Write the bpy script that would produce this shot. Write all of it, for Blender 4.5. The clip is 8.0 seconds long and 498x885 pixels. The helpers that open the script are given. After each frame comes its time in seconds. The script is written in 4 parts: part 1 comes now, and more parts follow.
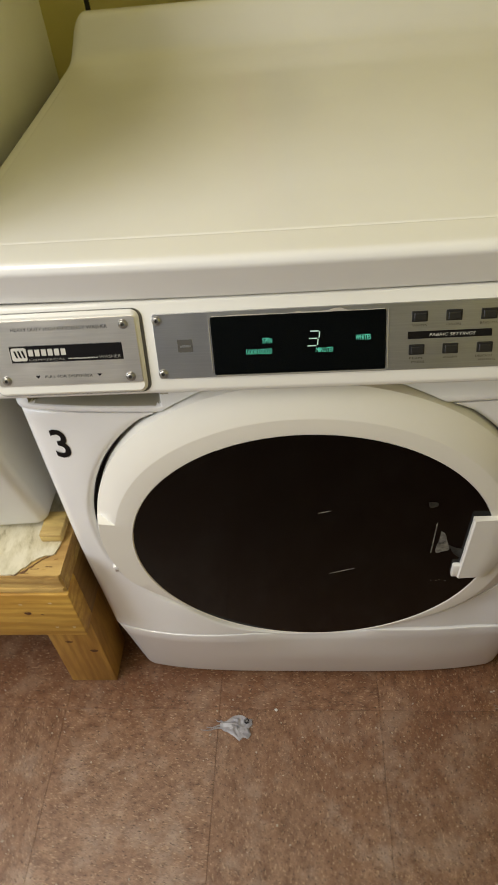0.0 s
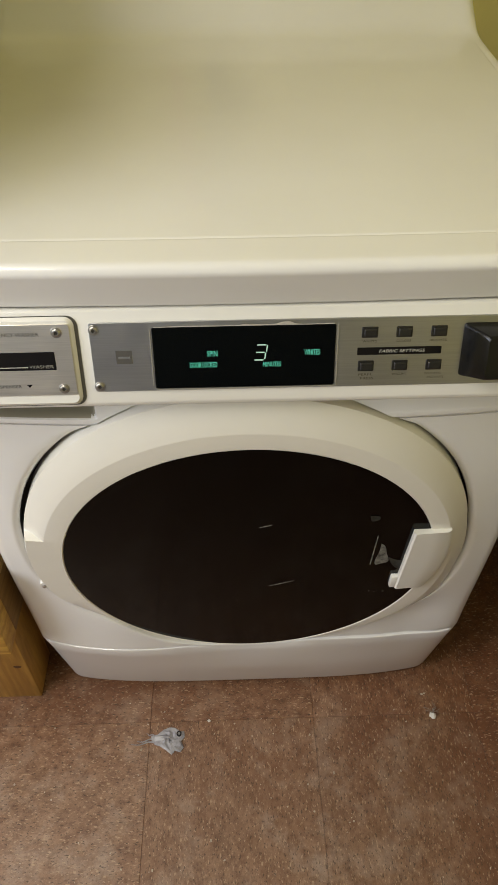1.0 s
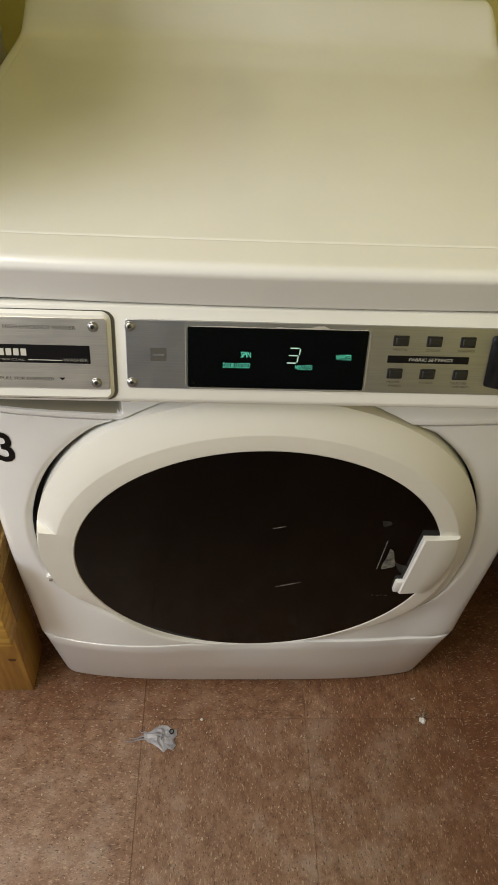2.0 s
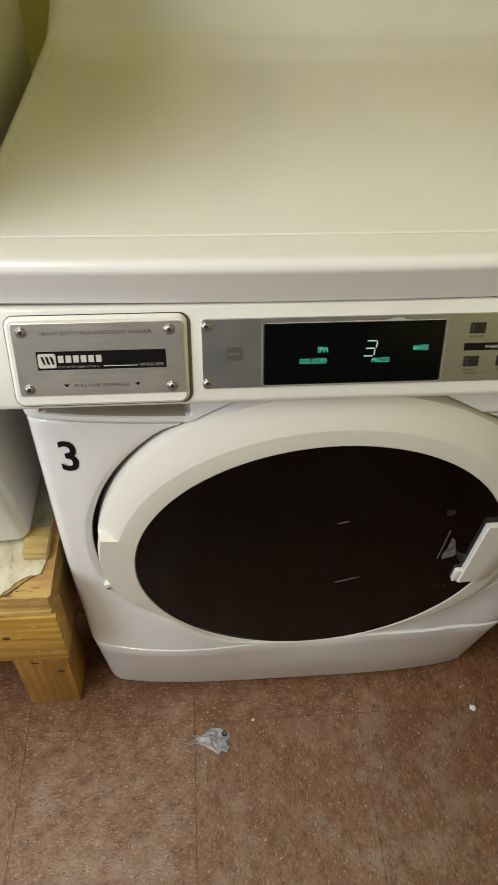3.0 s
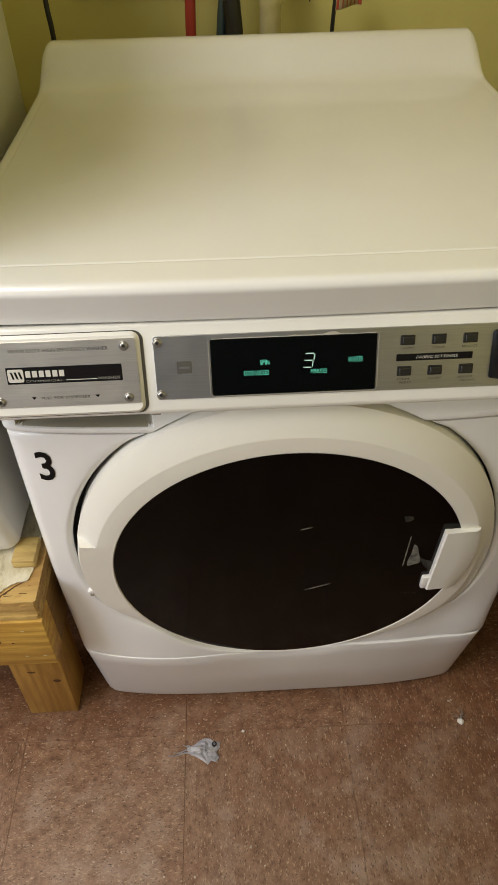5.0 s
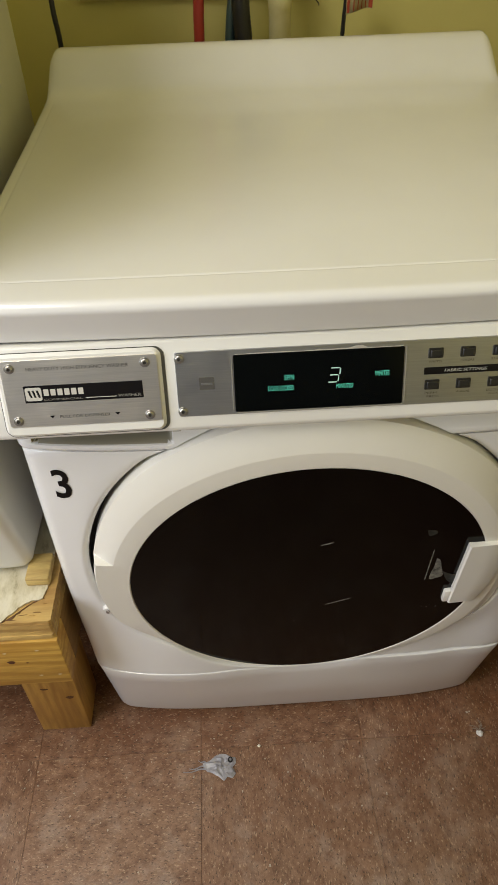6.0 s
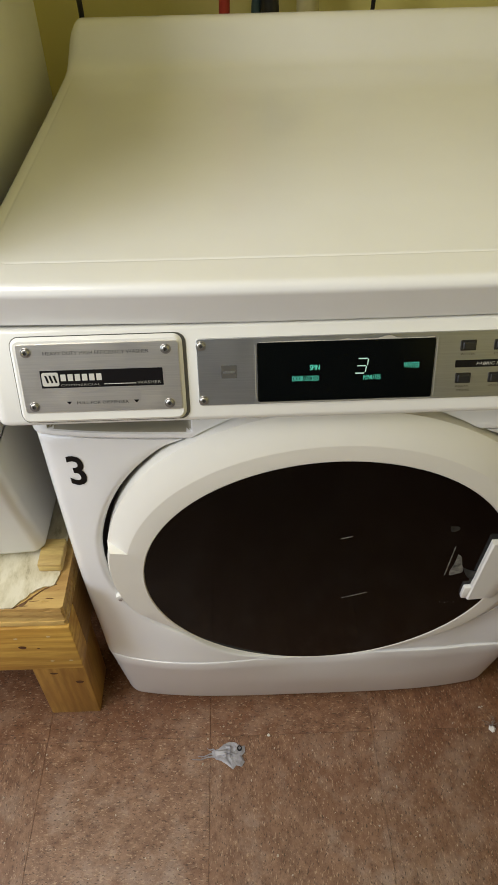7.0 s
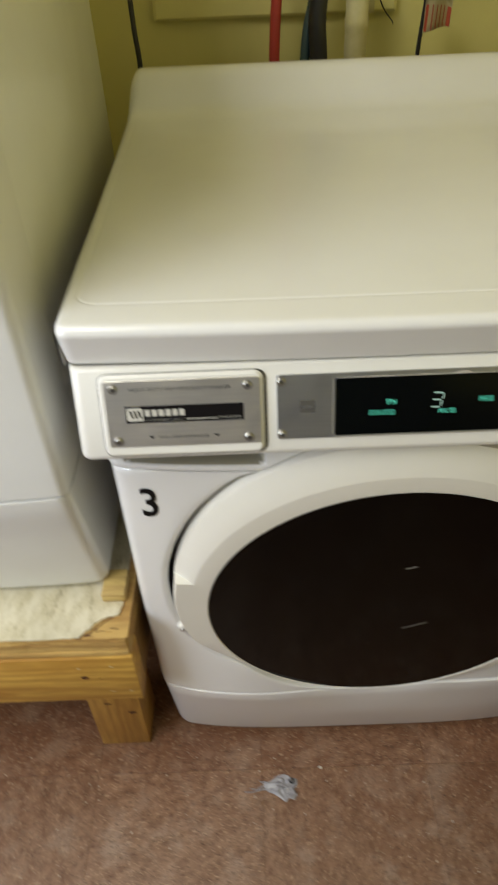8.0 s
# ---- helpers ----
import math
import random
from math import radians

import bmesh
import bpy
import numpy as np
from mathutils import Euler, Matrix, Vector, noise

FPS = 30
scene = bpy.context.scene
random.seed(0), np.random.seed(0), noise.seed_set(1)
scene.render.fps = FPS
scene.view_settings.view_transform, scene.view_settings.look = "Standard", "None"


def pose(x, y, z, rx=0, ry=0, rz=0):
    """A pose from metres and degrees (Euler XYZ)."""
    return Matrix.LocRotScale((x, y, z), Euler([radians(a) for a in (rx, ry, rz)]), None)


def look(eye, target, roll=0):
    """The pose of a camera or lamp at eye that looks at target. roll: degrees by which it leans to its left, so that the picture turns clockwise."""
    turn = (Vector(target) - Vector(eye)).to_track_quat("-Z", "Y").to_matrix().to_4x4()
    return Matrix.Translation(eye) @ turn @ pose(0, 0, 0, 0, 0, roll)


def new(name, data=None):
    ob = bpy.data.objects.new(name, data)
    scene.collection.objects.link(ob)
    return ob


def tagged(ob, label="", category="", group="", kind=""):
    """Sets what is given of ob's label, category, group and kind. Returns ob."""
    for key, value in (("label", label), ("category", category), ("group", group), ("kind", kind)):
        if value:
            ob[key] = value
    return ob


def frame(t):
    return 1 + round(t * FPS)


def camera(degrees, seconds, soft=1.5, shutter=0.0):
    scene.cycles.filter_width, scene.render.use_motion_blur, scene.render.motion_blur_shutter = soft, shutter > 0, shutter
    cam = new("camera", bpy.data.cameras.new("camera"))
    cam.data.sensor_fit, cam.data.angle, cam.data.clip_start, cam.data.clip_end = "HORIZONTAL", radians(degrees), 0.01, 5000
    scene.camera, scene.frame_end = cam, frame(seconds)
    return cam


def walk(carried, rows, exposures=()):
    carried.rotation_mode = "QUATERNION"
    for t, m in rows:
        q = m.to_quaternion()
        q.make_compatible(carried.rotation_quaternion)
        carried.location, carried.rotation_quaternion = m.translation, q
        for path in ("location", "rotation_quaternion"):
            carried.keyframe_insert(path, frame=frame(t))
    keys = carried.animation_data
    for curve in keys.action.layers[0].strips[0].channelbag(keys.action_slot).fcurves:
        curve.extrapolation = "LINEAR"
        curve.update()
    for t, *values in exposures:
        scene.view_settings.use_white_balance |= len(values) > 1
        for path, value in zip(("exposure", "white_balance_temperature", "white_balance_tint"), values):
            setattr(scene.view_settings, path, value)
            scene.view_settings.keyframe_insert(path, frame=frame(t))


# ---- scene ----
cam = camera(40.1, 8.0, soft=1.0, shutter=0.35)
PATH = [
    (0, (0.008, -0.562, 1.235), (-0.183, 0.866, -0.156), -7.0),
    (0.2, (0.003, -0.566, 1.234), (-0.142, 0.857, -0.165), -3.6),
    (0.5, (-0.002, -0.545, 1.241), (-0.003, 0.912, -0.129), 0.1),
    (1, (-0.014, -0.521, 1.232), (0.021, 0.888, -0.187), -0.4),
    (1.2, (-0.024, -0.525, 1.232), (0.005, 0.883, -0.188), 0.7),
    (2.3, (-0.093, -0.527, 1.237), (0.023, 0.892, -0.168), 4.4),
    (2.5, (-0.116, -0.528, 1.233), (-0.027, 0.896, -0.169), 2.8),
    (2.7, (-0.128, -0.537, 1.231), (-0.045, 0.883, -0.171), 1.2),
    (3, (-0.149, -0.517, 1.228), (-0.015, 0.888, -0.189), 1.8),
    (3.5, (-0.127, -0.531, 1.222), (0.088, 0.862, -0.198), 1.5),
    (4, (-0.104, -0.558, 1.231), (0.017, 0.893, -0.14), 1.0),
    (4.4, (-0.083, -0.598, 1.252), (0.124, 0.978, 0.038), 0.5),
    (4.5, (-0.085, -0.603, 1.253), (0.104, 0.981, 0.046), 0.5),
    (4.7, (-0.063, -0.598, 1.25), (-0.025, 0.923, -0.048), -1.4),
    (5.8, (-0.101, -0.556, 1.247), (-0.025, 0.896, -0.126), -1.4),
    (6, (-0.095, -0.558, 1.248), (-0.046, 0.924, -0.093), -1.9),
    (6.5, (-0.105, -0.548, 1.247), (-0.084, 0.923, -0.107), -1.4),
    (7, (-0.106, -0.535, 1.24), (-0.088, 0.913, -0.14), -1.4),
    (7.5, (-0.114, -0.53, 1.243), (-0.078, 0.925, -0.129), -0.9),
    (7.8, (-0.127, -0.548, 1.244), (-0.124, 0.925, -0.109), -0.3),
    (8, (-0.168, -0.543, 1.257), (-0.192, 0.961, -0.061), -2.8),
]
# slow drift of the camera's own brightness and white balance
DRIFT = [(0, -0.02, 6620, 10), (1, -0.04, 6620, 10), (2.5, -0.09, 6540, 10), (3, -0.08, 6430, 9), (4, -0.11, 6560, 10), (4.5, -0.02, 6620, 12), (6.2, -0.05, 6480, 10), (7.5, -0.04, 6290, 9), (8, -0.08, 6340, 8)]
walk(cam, [(t, look(eye, target, roll)) for t, eye, target, roll in PATH], DRIFT)

# ---- world and light ----
world = bpy.data.worlds.new("world")
scene.world = world
world.use_nodes = True
world.node_tree.nodes["Background"].inputs[0].default_value = (0.5, 0.52, 0.55, 1)
world.node_tree.nodes["Background"].inputs[1].default_value = 0.05


def area_lamp(name, m, sx, sy, watts, colour):
    data = bpy.data.lights.new(name, "AREA")
    data.shape, data.size, data.size_y, data.energy, data.color = "RECTANGLE", sx, sy, watts, colour
    ob = new(name, data)
    ob.matrix_basis = m
    return ob


# the fluorescent fitting on the ceiling
area_lamp("tube_light", look((-1.0, -0.75, 2.36), (-1.0, -0.75, 0)) @ pose(0, 0, 0, 0, 0, 90), 1.2, 0.56, 24.0, (1.0, 0.96, 0.895))
# daylight in the opening of the west wall
area_lamp("window_daylight", look((-1.74, -0.85, 1.35), (-0.74, -0.85, 1.25)), 0.8, 1.0, 27.5, (0.86, 0.92, 1.075))


# ---- materials ----
def material(name, colour, rough=0.5, metal=0.0, coat=0.0, spec=0.5):
    m = bpy.data.materials.new(name)
    m.use_nodes = True
    b = m.node_tree.nodes["Principled BSDF"]
    b.inputs["Base Color"].default_value = (*colour, 1)
    b.inputs["Roughness"].default_value = rough
    b.inputs["Metallic"].default_value = metal
    b.inputs["Coat Weight"].default_value = coat
    b.inputs["Coat Roughness"].default_value = 0.07
    b.inputs["Specular IOR Level"].default_value = spec
    return m


def node(m, kind, **values):
    n = m.node_tree.nodes.new(kind)
    for key, value in values.items():
        n.inputs[key.replace("_", " ")].default_value = value
    return n


def link(m, a, b):
    m.node_tree.links.new(a, b)


def coords(m, scale=(1, 1, 1), turn=(0, 0, 0)):
    tc = node(m, "ShaderNodeTexCoord")
    mp = node(m, "ShaderNodeMapping", Scale=scale, Rotation=turn)
    link(m, tc.outputs["Object"], mp.inputs["Vector"])
    return mp.outputs["Vector"]


def noise_at(m, scale, detail=4.0, rough=0.6, vec=None):
    n = node(m, "ShaderNodeTexNoise", Scale=scale, Detail=detail, Roughness=rough)
    link(m, vec or coords(m), n.inputs["Vector"])
    return n.outputs["Fac"]


def ramp(m, fac, stops):
    r = node(m, "ShaderNodeValToRGB")
    while len(r.color_ramp.elements) < len(stops):
        r.color_ramp.elements.new(0.5)
    for e, (p, c) in zip(r.color_ramp.elements, stops):
        e.position, e.color = p, (*c, 1) if len(c) == 3 else c
    link(m, fac, r.inputs["Fac"])
    return r.outputs["Color"]


def mix(m, fac, a, b, blend="MIX"):
    x = m.node_tree.nodes.new("ShaderNodeMix")
    x.data_type, x.blend_type = "RGBA", blend
    if isinstance(fac, float):
        x.inputs[0].default_value = fac
    else:
        link(m, fac, x.inputs[0])
    for s, v in ((x.inputs[6], a), (x.inputs[7], b)):
        if isinstance(v, tuple):
            s.default_value = (*v, 1)
        else:
            link(m, v, s)
    return x.outputs[2]


def bump(m, height, strength=0.3, distance=0.002):
    b = node(m, "ShaderNodeBump", Strength=strength, Distance=distance)
    link(m, height, b.inputs["Height"])
    link(m, b.outputs["Normal"], m.node_tree.nodes["Principled BSDF"].inputs["Normal"])


def base(m):
    return m.node_tree.nodes["Principled BSDF"].inputs


def white_enamel(name, colour, rough, dirt=0.10):
    m = material(name, colour, rough, coat=0.45)
    big = noise_at(m, 5.0, 5)
    grub = ramp(m, big, [(0.35, (0, 0, 0)), (0.75, (dirt, dirt, dirt))])
    c = mix(m, grub, colour, (0.42, 0.36, 0.25))
    link(m, c, base(m)["Base Color"])
    return m


ENAMEL = white_enamel("white_enamel", (0.80, 0.79, 0.765), 0.29)
PLASTIC_W = white_enamel("white_plastic", (0.80, 0.785, 0.73), 0.42, 0.14)
RING_W = white_enamel("cream_plastic", (0.80, 0.774, 0.69), 0.36, 0.12)
NEIGHBOUR_W = white_enamel("white_cabinet_paint", (0.76, 0.76, 0.73), 0.42, 0.16)


def brushed(name, colour, rough):
    m = material(name, colour, rough, metal=1.0)
    grain = noise_at(m, 1.0, 3, 0.7, coords(m, (14, 900, 900)))
    blotch = noise_at(m, 30.0, 3)
    link(m, mix(m, ramp(m, grain, [(0.3, (0.0, 0.0, 0.0)), (0.7, (0.5, 0.5, 0.5))]), colour, tuple(c * 0.72 for c in colour)), base(m)["Base Color"])
    link(m, ramp(m, blotch, [(0.3, (rough,) * 3), (0.7, (rough + 0.12,) * 3)]), base(m)["Roughness"])
    bump(m, grain, 0.12, 0.0004)
    return m


STEEL = brushed("brushed_steel", (0.46, 0.46, 0.455), 0.34)
SCREW = material("screw_metal", (0.42, 0.40, 0.36), 0.32, 1.0)
BLACK_PRINT = material("black_print", (0.006, 0.005, 0.005), 0.5, spec=0.15)
STEEL_WARM = brushed("brushed_plate", (0.80, 0.76, 0.68), 0.34)
WHITE_PRINT = material("white_print", (0.56, 0.54, 0.48), 0.5)
DIM_PRINT = material("dim_white_print", (0.25, 0.24, 0.21), 0.5)
DARK_GREY = material("grey_print_and_socket_shade", (0.09, 0.085, 0.075), 0.5, spec=0.2)
OLIVE_PRINT = material("dark_olive_print", (0.10, 0.09, 0.06), 0.5)
DISPLAY_BLACK = material("display_black", (0.0012, 0.0018, 0.0015), 0.12, spec=0.14)
BUTTON_BLACK = material("button_black", (0.012, 0.011, 0.010), 0.4)
bump(BUTTON_BLACK, noise_at(BUTTON_BLACK, 500.0, 2), 0.2, 0.0005)
BOX_BLACK = material("glossy_black_plastic", (0.005, 0.005, 0.005), 0.22, spec=0.3)
bump(BOX_BLACK, noise_at(BOX_BLACK, 120.0, 3), 0.08, 0.0006)
GAP_SHADE = material("gap_shade", (0.07, 0.065, 0.05), 0.7)
# olive tone painted in for the shade inside the drawer's finger pocket
POCKET_SHADE = material("olive_pocket_shade", (0.34, 0.315, 0.235), 0.55)
# rubber parts, and the shade painted into the gap round the door
RUBBER_AND_SHADE = material("dark_rubber_and_gap_shade", (0.012, 0.011, 0.010), 0.7)

DOOR_GLASS = material("dark_door_glass", (0.0013, 0.0010, 0.0008), 0.06, spec=0.13)
link(DOOR_GLASS, ramp(DOOR_GLASS, noise_at(DOOR_GLASS, 7.0, 5), [(0.3, (0.05,) * 3), (0.8, (0.16,) * 3)]), base(DOOR_GLASS)["Roughness"])
SCRATCH = material("scuffed_glass", (0.42, 0.40, 0.36), 0.6)
# pale tones for the painted handle reflection and the specks on the glass
PALE_MARK = material("painted_reflection_and_specks", (0.13, 0.125, 0.11), 0.55, spec=0.2)
REFLECTION_FAINT = material("faint_painted_reflection", (0.03, 0.031, 0.027), 0.5, spec=0.2)
link(REFLECTION_FAINT, ramp(REFLECTION_FAINT, noise_at(REFLECTION_FAINT, 80.0, 5, 0.7), [(0.35, (0.004, 0.004, 0.003)), (0.70, (0.055, 0.055, 0.047))]), base(REFLECTION_FAINT)["Base Color"])
m_mask = noise_at(PALE_MARK, 90.0, 5, 0.7)
link(PALE_MARK, ramp(PALE_MARK, m_mask, [(0.30, (0.03, 0.028, 0.025)), (0.70, (0.33, 0.32, 0.28))]), base(PALE_MARK)["Base Color"])
FILM_EDGE = material("film_edge", (0.30, 0.285, 0.24), 0.3)
FILM = material("peeling_clear_film", (0.80, 0.77, 0.68), 0.3)


def glow(name, colour, strength):
    m = material(name, colour, 0.5)
    base(m)["Emission Color"].default_value = (*colour, 1)
    base(m)["Emission Strength"].default_value = strength
    return m


GREEN_GLOW = glow("display_green", (0.10, 0.62, 0.45), 0.42)
PALE_GLOW = glow("display_pale", (0.42, 0.62, 0.55), 0.24)


def painted_wall(name, colour, dark):
    m = material(name, colour, 0.5)
    blot = noise_at(m, 2.2, 6, 0.65)
    roll = noise_at(m, 180.0, 3)
    streak = noise_at(m, 1.0, 4, 0.6, coords(m, (9, 9, 0.7)))
    c = mix(m, ramp(m, blot, [(0.35, (0, 0, 0)), (0.75, (0.6, 0.6, 0.6))]), colour, dark)
    c = mix(m, ramp(m, streak, [(0.5, (0, 0, 0)), (0.8, (0.3, 0.3, 0.3))]), c, dark)
    link(m, c, base(m)["Base Color"])
    bump(m, roll, 0.25, 0.0012)
    return m


YELLOW = painted_wall("yellow_wall_paint", (0.70, 0.63, 0.235), (0.60, 0.53, 0.18))
PANEL_Y = painted_wall("yellow_panel_paint", (0.72, 0.65, 0.25), (0.61, 0.53, 0.19))
LOWER = painted_wall("grey_brown_paint", (0.20, 0.165, 0.135), (0.15, 0.12, 0.095))
REAR = painted_wall("dull_wall_paint", (0.24, 0.255, 0.29), (0.20, 0.215, 0.25))
CEIL = painted_wall("ceiling_paint", (0.72, 0.70, 0.62), (0.62, 0.60, 0.52))

# mottled vinyl floor tile
TILE = material("mottled_vinyl_tile", (0.2, 0.13, 0.09), 0.42)
info = node(TILE, "ShaderNodeObjectInfo")
geo = node(TILE, "ShaderNodeNewGeometry")
cloud = noise_at(TILE, 3.6, 7, 0.66, geo.outputs["Position"])
tone = noise_at(TILE, 42.0, 8, 0.78, coords(TILE, (1, 0.7, 1)))
mott = noise_at(TILE, 170.0, 4, 0.7, coords(TILE, (1, 0.6, 1), (0, 0, 0.2)))
c = ramp(TILE, tone, [(0.30, (0.085, 0.042, 0.022)), (0.45, (0.185, 0.110, 0.070)), (0.58, (0.260, 0.168, 0.114)), (0.74, (0.39, 0.29, 0.21))])
c = mix(TILE, ramp(TILE, mott, [(0.30, (0.55, 0.55, 0.55)), (0.5, (0, 0, 0))]), c, (0.06, 0.032, 0.020))
c = mix(TILE, ramp(TILE, cloud, [(0.45, (0, 0, 0)), (0.64, (0.58, 0.58, 0.58))]), c, (0.165, 0.082, 0.042))
scuff = noise_at(TILE, 11.0, 9, 0.72, geo.outputs["Position"])
c = mix(TILE, ramp(TILE, scuff, [(0.50, (0, 0, 0)), (0.66, (0.60, 0.60, 0.60))]), c, (0.34, 0.28, 0.235))
c = mix(TILE, ramp(TILE, scuff, [(0.30, (0.45, 0.45, 0.45)), (0.42, (0, 0, 0))]), c, (0.085, 0.048, 0.030))
# tile colour turns darker and redder towards the machines and the east wall
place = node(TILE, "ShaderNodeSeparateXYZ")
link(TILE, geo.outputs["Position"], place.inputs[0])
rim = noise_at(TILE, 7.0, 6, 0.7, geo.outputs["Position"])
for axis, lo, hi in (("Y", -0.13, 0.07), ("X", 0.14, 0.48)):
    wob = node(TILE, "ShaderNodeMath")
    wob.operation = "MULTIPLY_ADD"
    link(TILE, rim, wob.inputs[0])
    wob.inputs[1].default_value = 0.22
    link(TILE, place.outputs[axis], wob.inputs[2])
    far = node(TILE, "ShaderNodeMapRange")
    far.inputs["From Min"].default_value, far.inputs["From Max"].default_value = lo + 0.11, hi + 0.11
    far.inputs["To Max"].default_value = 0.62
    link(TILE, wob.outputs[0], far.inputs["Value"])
    warm_dark = mix(TILE, 1.0, c, (0.70, 0.46, 0.255), "MULTIPLY")
    c = mix(TILE, far.outputs[0], c, warm_dark)
for turn, dark in ((0.5, False), (-0.6, False), (0.15, True), (-1.1, True)):
    chip = noise_at(TILE, 280.0 if dark else 240.0, 2.5, 0.6, coords(TILE, (1, 0.45, 1), (0, 0, turn)))
    c = mix(TILE, ramp(TILE, chip, [(0.61, (0, 0, 0)), (0.68, (0.75, 0.75, 0.75))]), c, (0.046, 0.028, 0.018) if dark else (0.39, 0.29, 0.20))
shade = mix(TILE, info.outputs["Random"], (1.04, 0.95, 0.87), (1.20, 1.12, 1.04))
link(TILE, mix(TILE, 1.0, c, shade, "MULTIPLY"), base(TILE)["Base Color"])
link(TILE, ramp(TILE, cloud, [(0.3, (0.33,) * 3), (0.7, (0.52,) * 3)]), base(TILE)["Roughness"])
bump(TILE, mott, 0.12, 0.0006)
GROUT = material("dirty_joint", (0.17, 0.115, 0.08), 0.8)


def timber(name, light, dark, across="Z", stretch=(2.2, 16, 16)):
    m = material(name, light, 0.55)
    vec = coords(m, stretch)
    wob = node(m, "ShaderNodeTexNoise", Scale=1.0, Detail=4.0, Roughness=0.55, Distortion=1.2)
    link(m, vec, wob.inputs["Vector"])
    rings = node(m, "ShaderNodeTexWave", Scale=0.9, Distortion=10.0, Detail=3.0)
    rings.bands_direction = across
    link(m, vec, rings.inputs["Vector"])
    fine = noise_at(m, 1.0, 3, 0.7, coords(m, tuple(s * 9 for s in stretch)))
    c = ramp(m, wob.outputs["Fac"], [(0.3, dark), (0.6, light)])
    c = mix(m, ramp(m, rings.outputs["Fac"], [(0.5, (0, 0, 0)), (0.95, (0.55, 0.55, 0.55))]), c, dark)
    c = mix(m, ramp(m, fine, [(0.4, (0, 0, 0)), (0.75, (0.35, 0.35, 0.35))]), c, tuple(v * 0.6 for v in dark))
    link(m, c, base(m)["Base Color"])
    bump(m, fine, 0.3, 0.0015)
    return m


PINE = timber("pine_board", (0.68, 0.42, 0.085), (0.40, 0.185, 0.025))
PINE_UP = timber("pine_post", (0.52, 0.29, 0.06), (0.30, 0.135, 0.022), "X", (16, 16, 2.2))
# darker copy of the board pine: the sides' shade is in the colour
PINE_SHADED = timber("pine_shaded_side", (0.30, 0.17, 0.055), (0.19, 0.10, 0.03), "Z", (16, 2.2, 16))
PLY = timber("plywood", (0.60, 0.40, 0.13), (0.34, 0.18, 0.05))
BLOCK = timber("chip_block", (0.64, 0.47, 0.16), (0.40, 0.25, 0.08), "Z", (5, 32, 32))
SPLINTER = material("dark_splinter", (0.14, 0.065, 0.022), 0.7)
KNOT = material("wood_knot", (0.10, 0.035, 0.012), 0.6)
NAIL = material("nail_head", (0.62, 0.50, 0.28), 0.45)

VINYL = material("old_white_vinyl", (0.66, 0.63, 0.50), 0.5)
vn = noise_at(VINYL, 60.0, 4, 0.7, coords(VINYL, (1, 0.4, 1), (0, 0, 0.3)))
vc = ramp(VINYL, vn, [(0.28, (0.34, 0.29, 0.18)), (0.41, (0.57, 0.51, 0.34)), (0.6, (0.70, 0.645, 0.48))])
link(VINYL, mix(VINYL, ramp(VINYL, noise_at(VINYL, 9.0, 4), [(0.4, (0, 0, 0)), (0.8, (0.5, 0.5, 0.5))]), vc, (0.42, 0.38, 0.24)), base(VINYL)["Base Color"])
bump(VINYL, vn, 0.3, 0.001)

RED_HOSE = material("red_rubber", (0.36, 0.035, 0.025), 0.45)
TEAL_HOSE = material("teal_rubber", (0.030, 0.055, 0.052), 0.45)
BLACK_HOSE = material("black_ribbed_rubber", (0.012, 0.011, 0.011), 0.38)
CORD = material("black_cord", (0.012, 0.010, 0.010), 0.5)
PVC = material("cream_pipe", (0.60, 0.54, 0.30), 0.4)
link(PVC, ramp(PVC, noise_at(PVC, 14.0, 4), [(0.35, (0.50, 0.44, 0.20)), (0.65, (0.64, 0.58, 0.34))]), base(PVC)["Base Color"])
for mm in (RED_HOSE, TEAL_HOSE):
    bump(mm, noise_at(mm, 90.0, 3), 0.2, 0.001)
TAG_PAPER = material("tag_paper", (0.62, 0.55, 0.34), 0.6)
TAG_RED = material("tag_red", (0.42, 0.07, 0.03), 0.6)
SCRAP = material("torn_plastic", (0.31, 0.31, 0.335), 0.35)
link(SCRAP, ramp(SCRAP, noise_at(SCRAP, 70.0, 4), [(0.3, (0.23, 0.215, 0.22)), (0.7, (0.42, 0.41, 0.43))]), base(SCRAP)["Base Color"])
CRUMB = material("white_crumb", (0.72, 0.68, 0.6), 0.6)
GRIT = material("pale_grit", (0.5, 0.43, 0.34), 0.7)
LINT = material("lint_hair", (0.25, 0.20, 0.16), 0.7)


# ---- mesh helpers ----
def world_of(ob):
    m = ob.matrix_basis.copy()
    return world_of(ob.parent) @ ob.matrix_parent_inverse @ m if ob.parent else m


def mesh_object(name, bm, mat, smooth=None):
    me = bpy.data.meshes.new(name)
    bmesh.ops.recalc_face_normals(bm, faces=bm.faces)
    if smooth:
        for f in bm.faces:
            f.smooth = True
        for e in bm.edges:
            if len(e.link_faces) == 2 and e.calc_face_angle(0) > radians(smooth):
                e.smooth = False
    bm.to_mesh(me)
    bm.free()
    me.materials.append(mat)
    return new(name, me)


def part(name, bm, mat, parent, label="", smooth=35):
    ob = mesh_object(name, bm, mat, smooth)
    ob.parent = parent
    ob.matrix_parent_inverse = world_of(parent).inverted()
    return tagged(ob, label)


def thing(name, at, label, category, group="", kind=""):
    ob = new(name)
    ob.empty_display_size = 0.05
    ob.matrix_basis = pose(*at)
    return tagged(ob, label, category, group, kind)


def single(name, bm, mat, label, category, kind="", smooth=35):
    return tagged(mesh_object(name, bm, mat, smooth), label, category, "", kind)


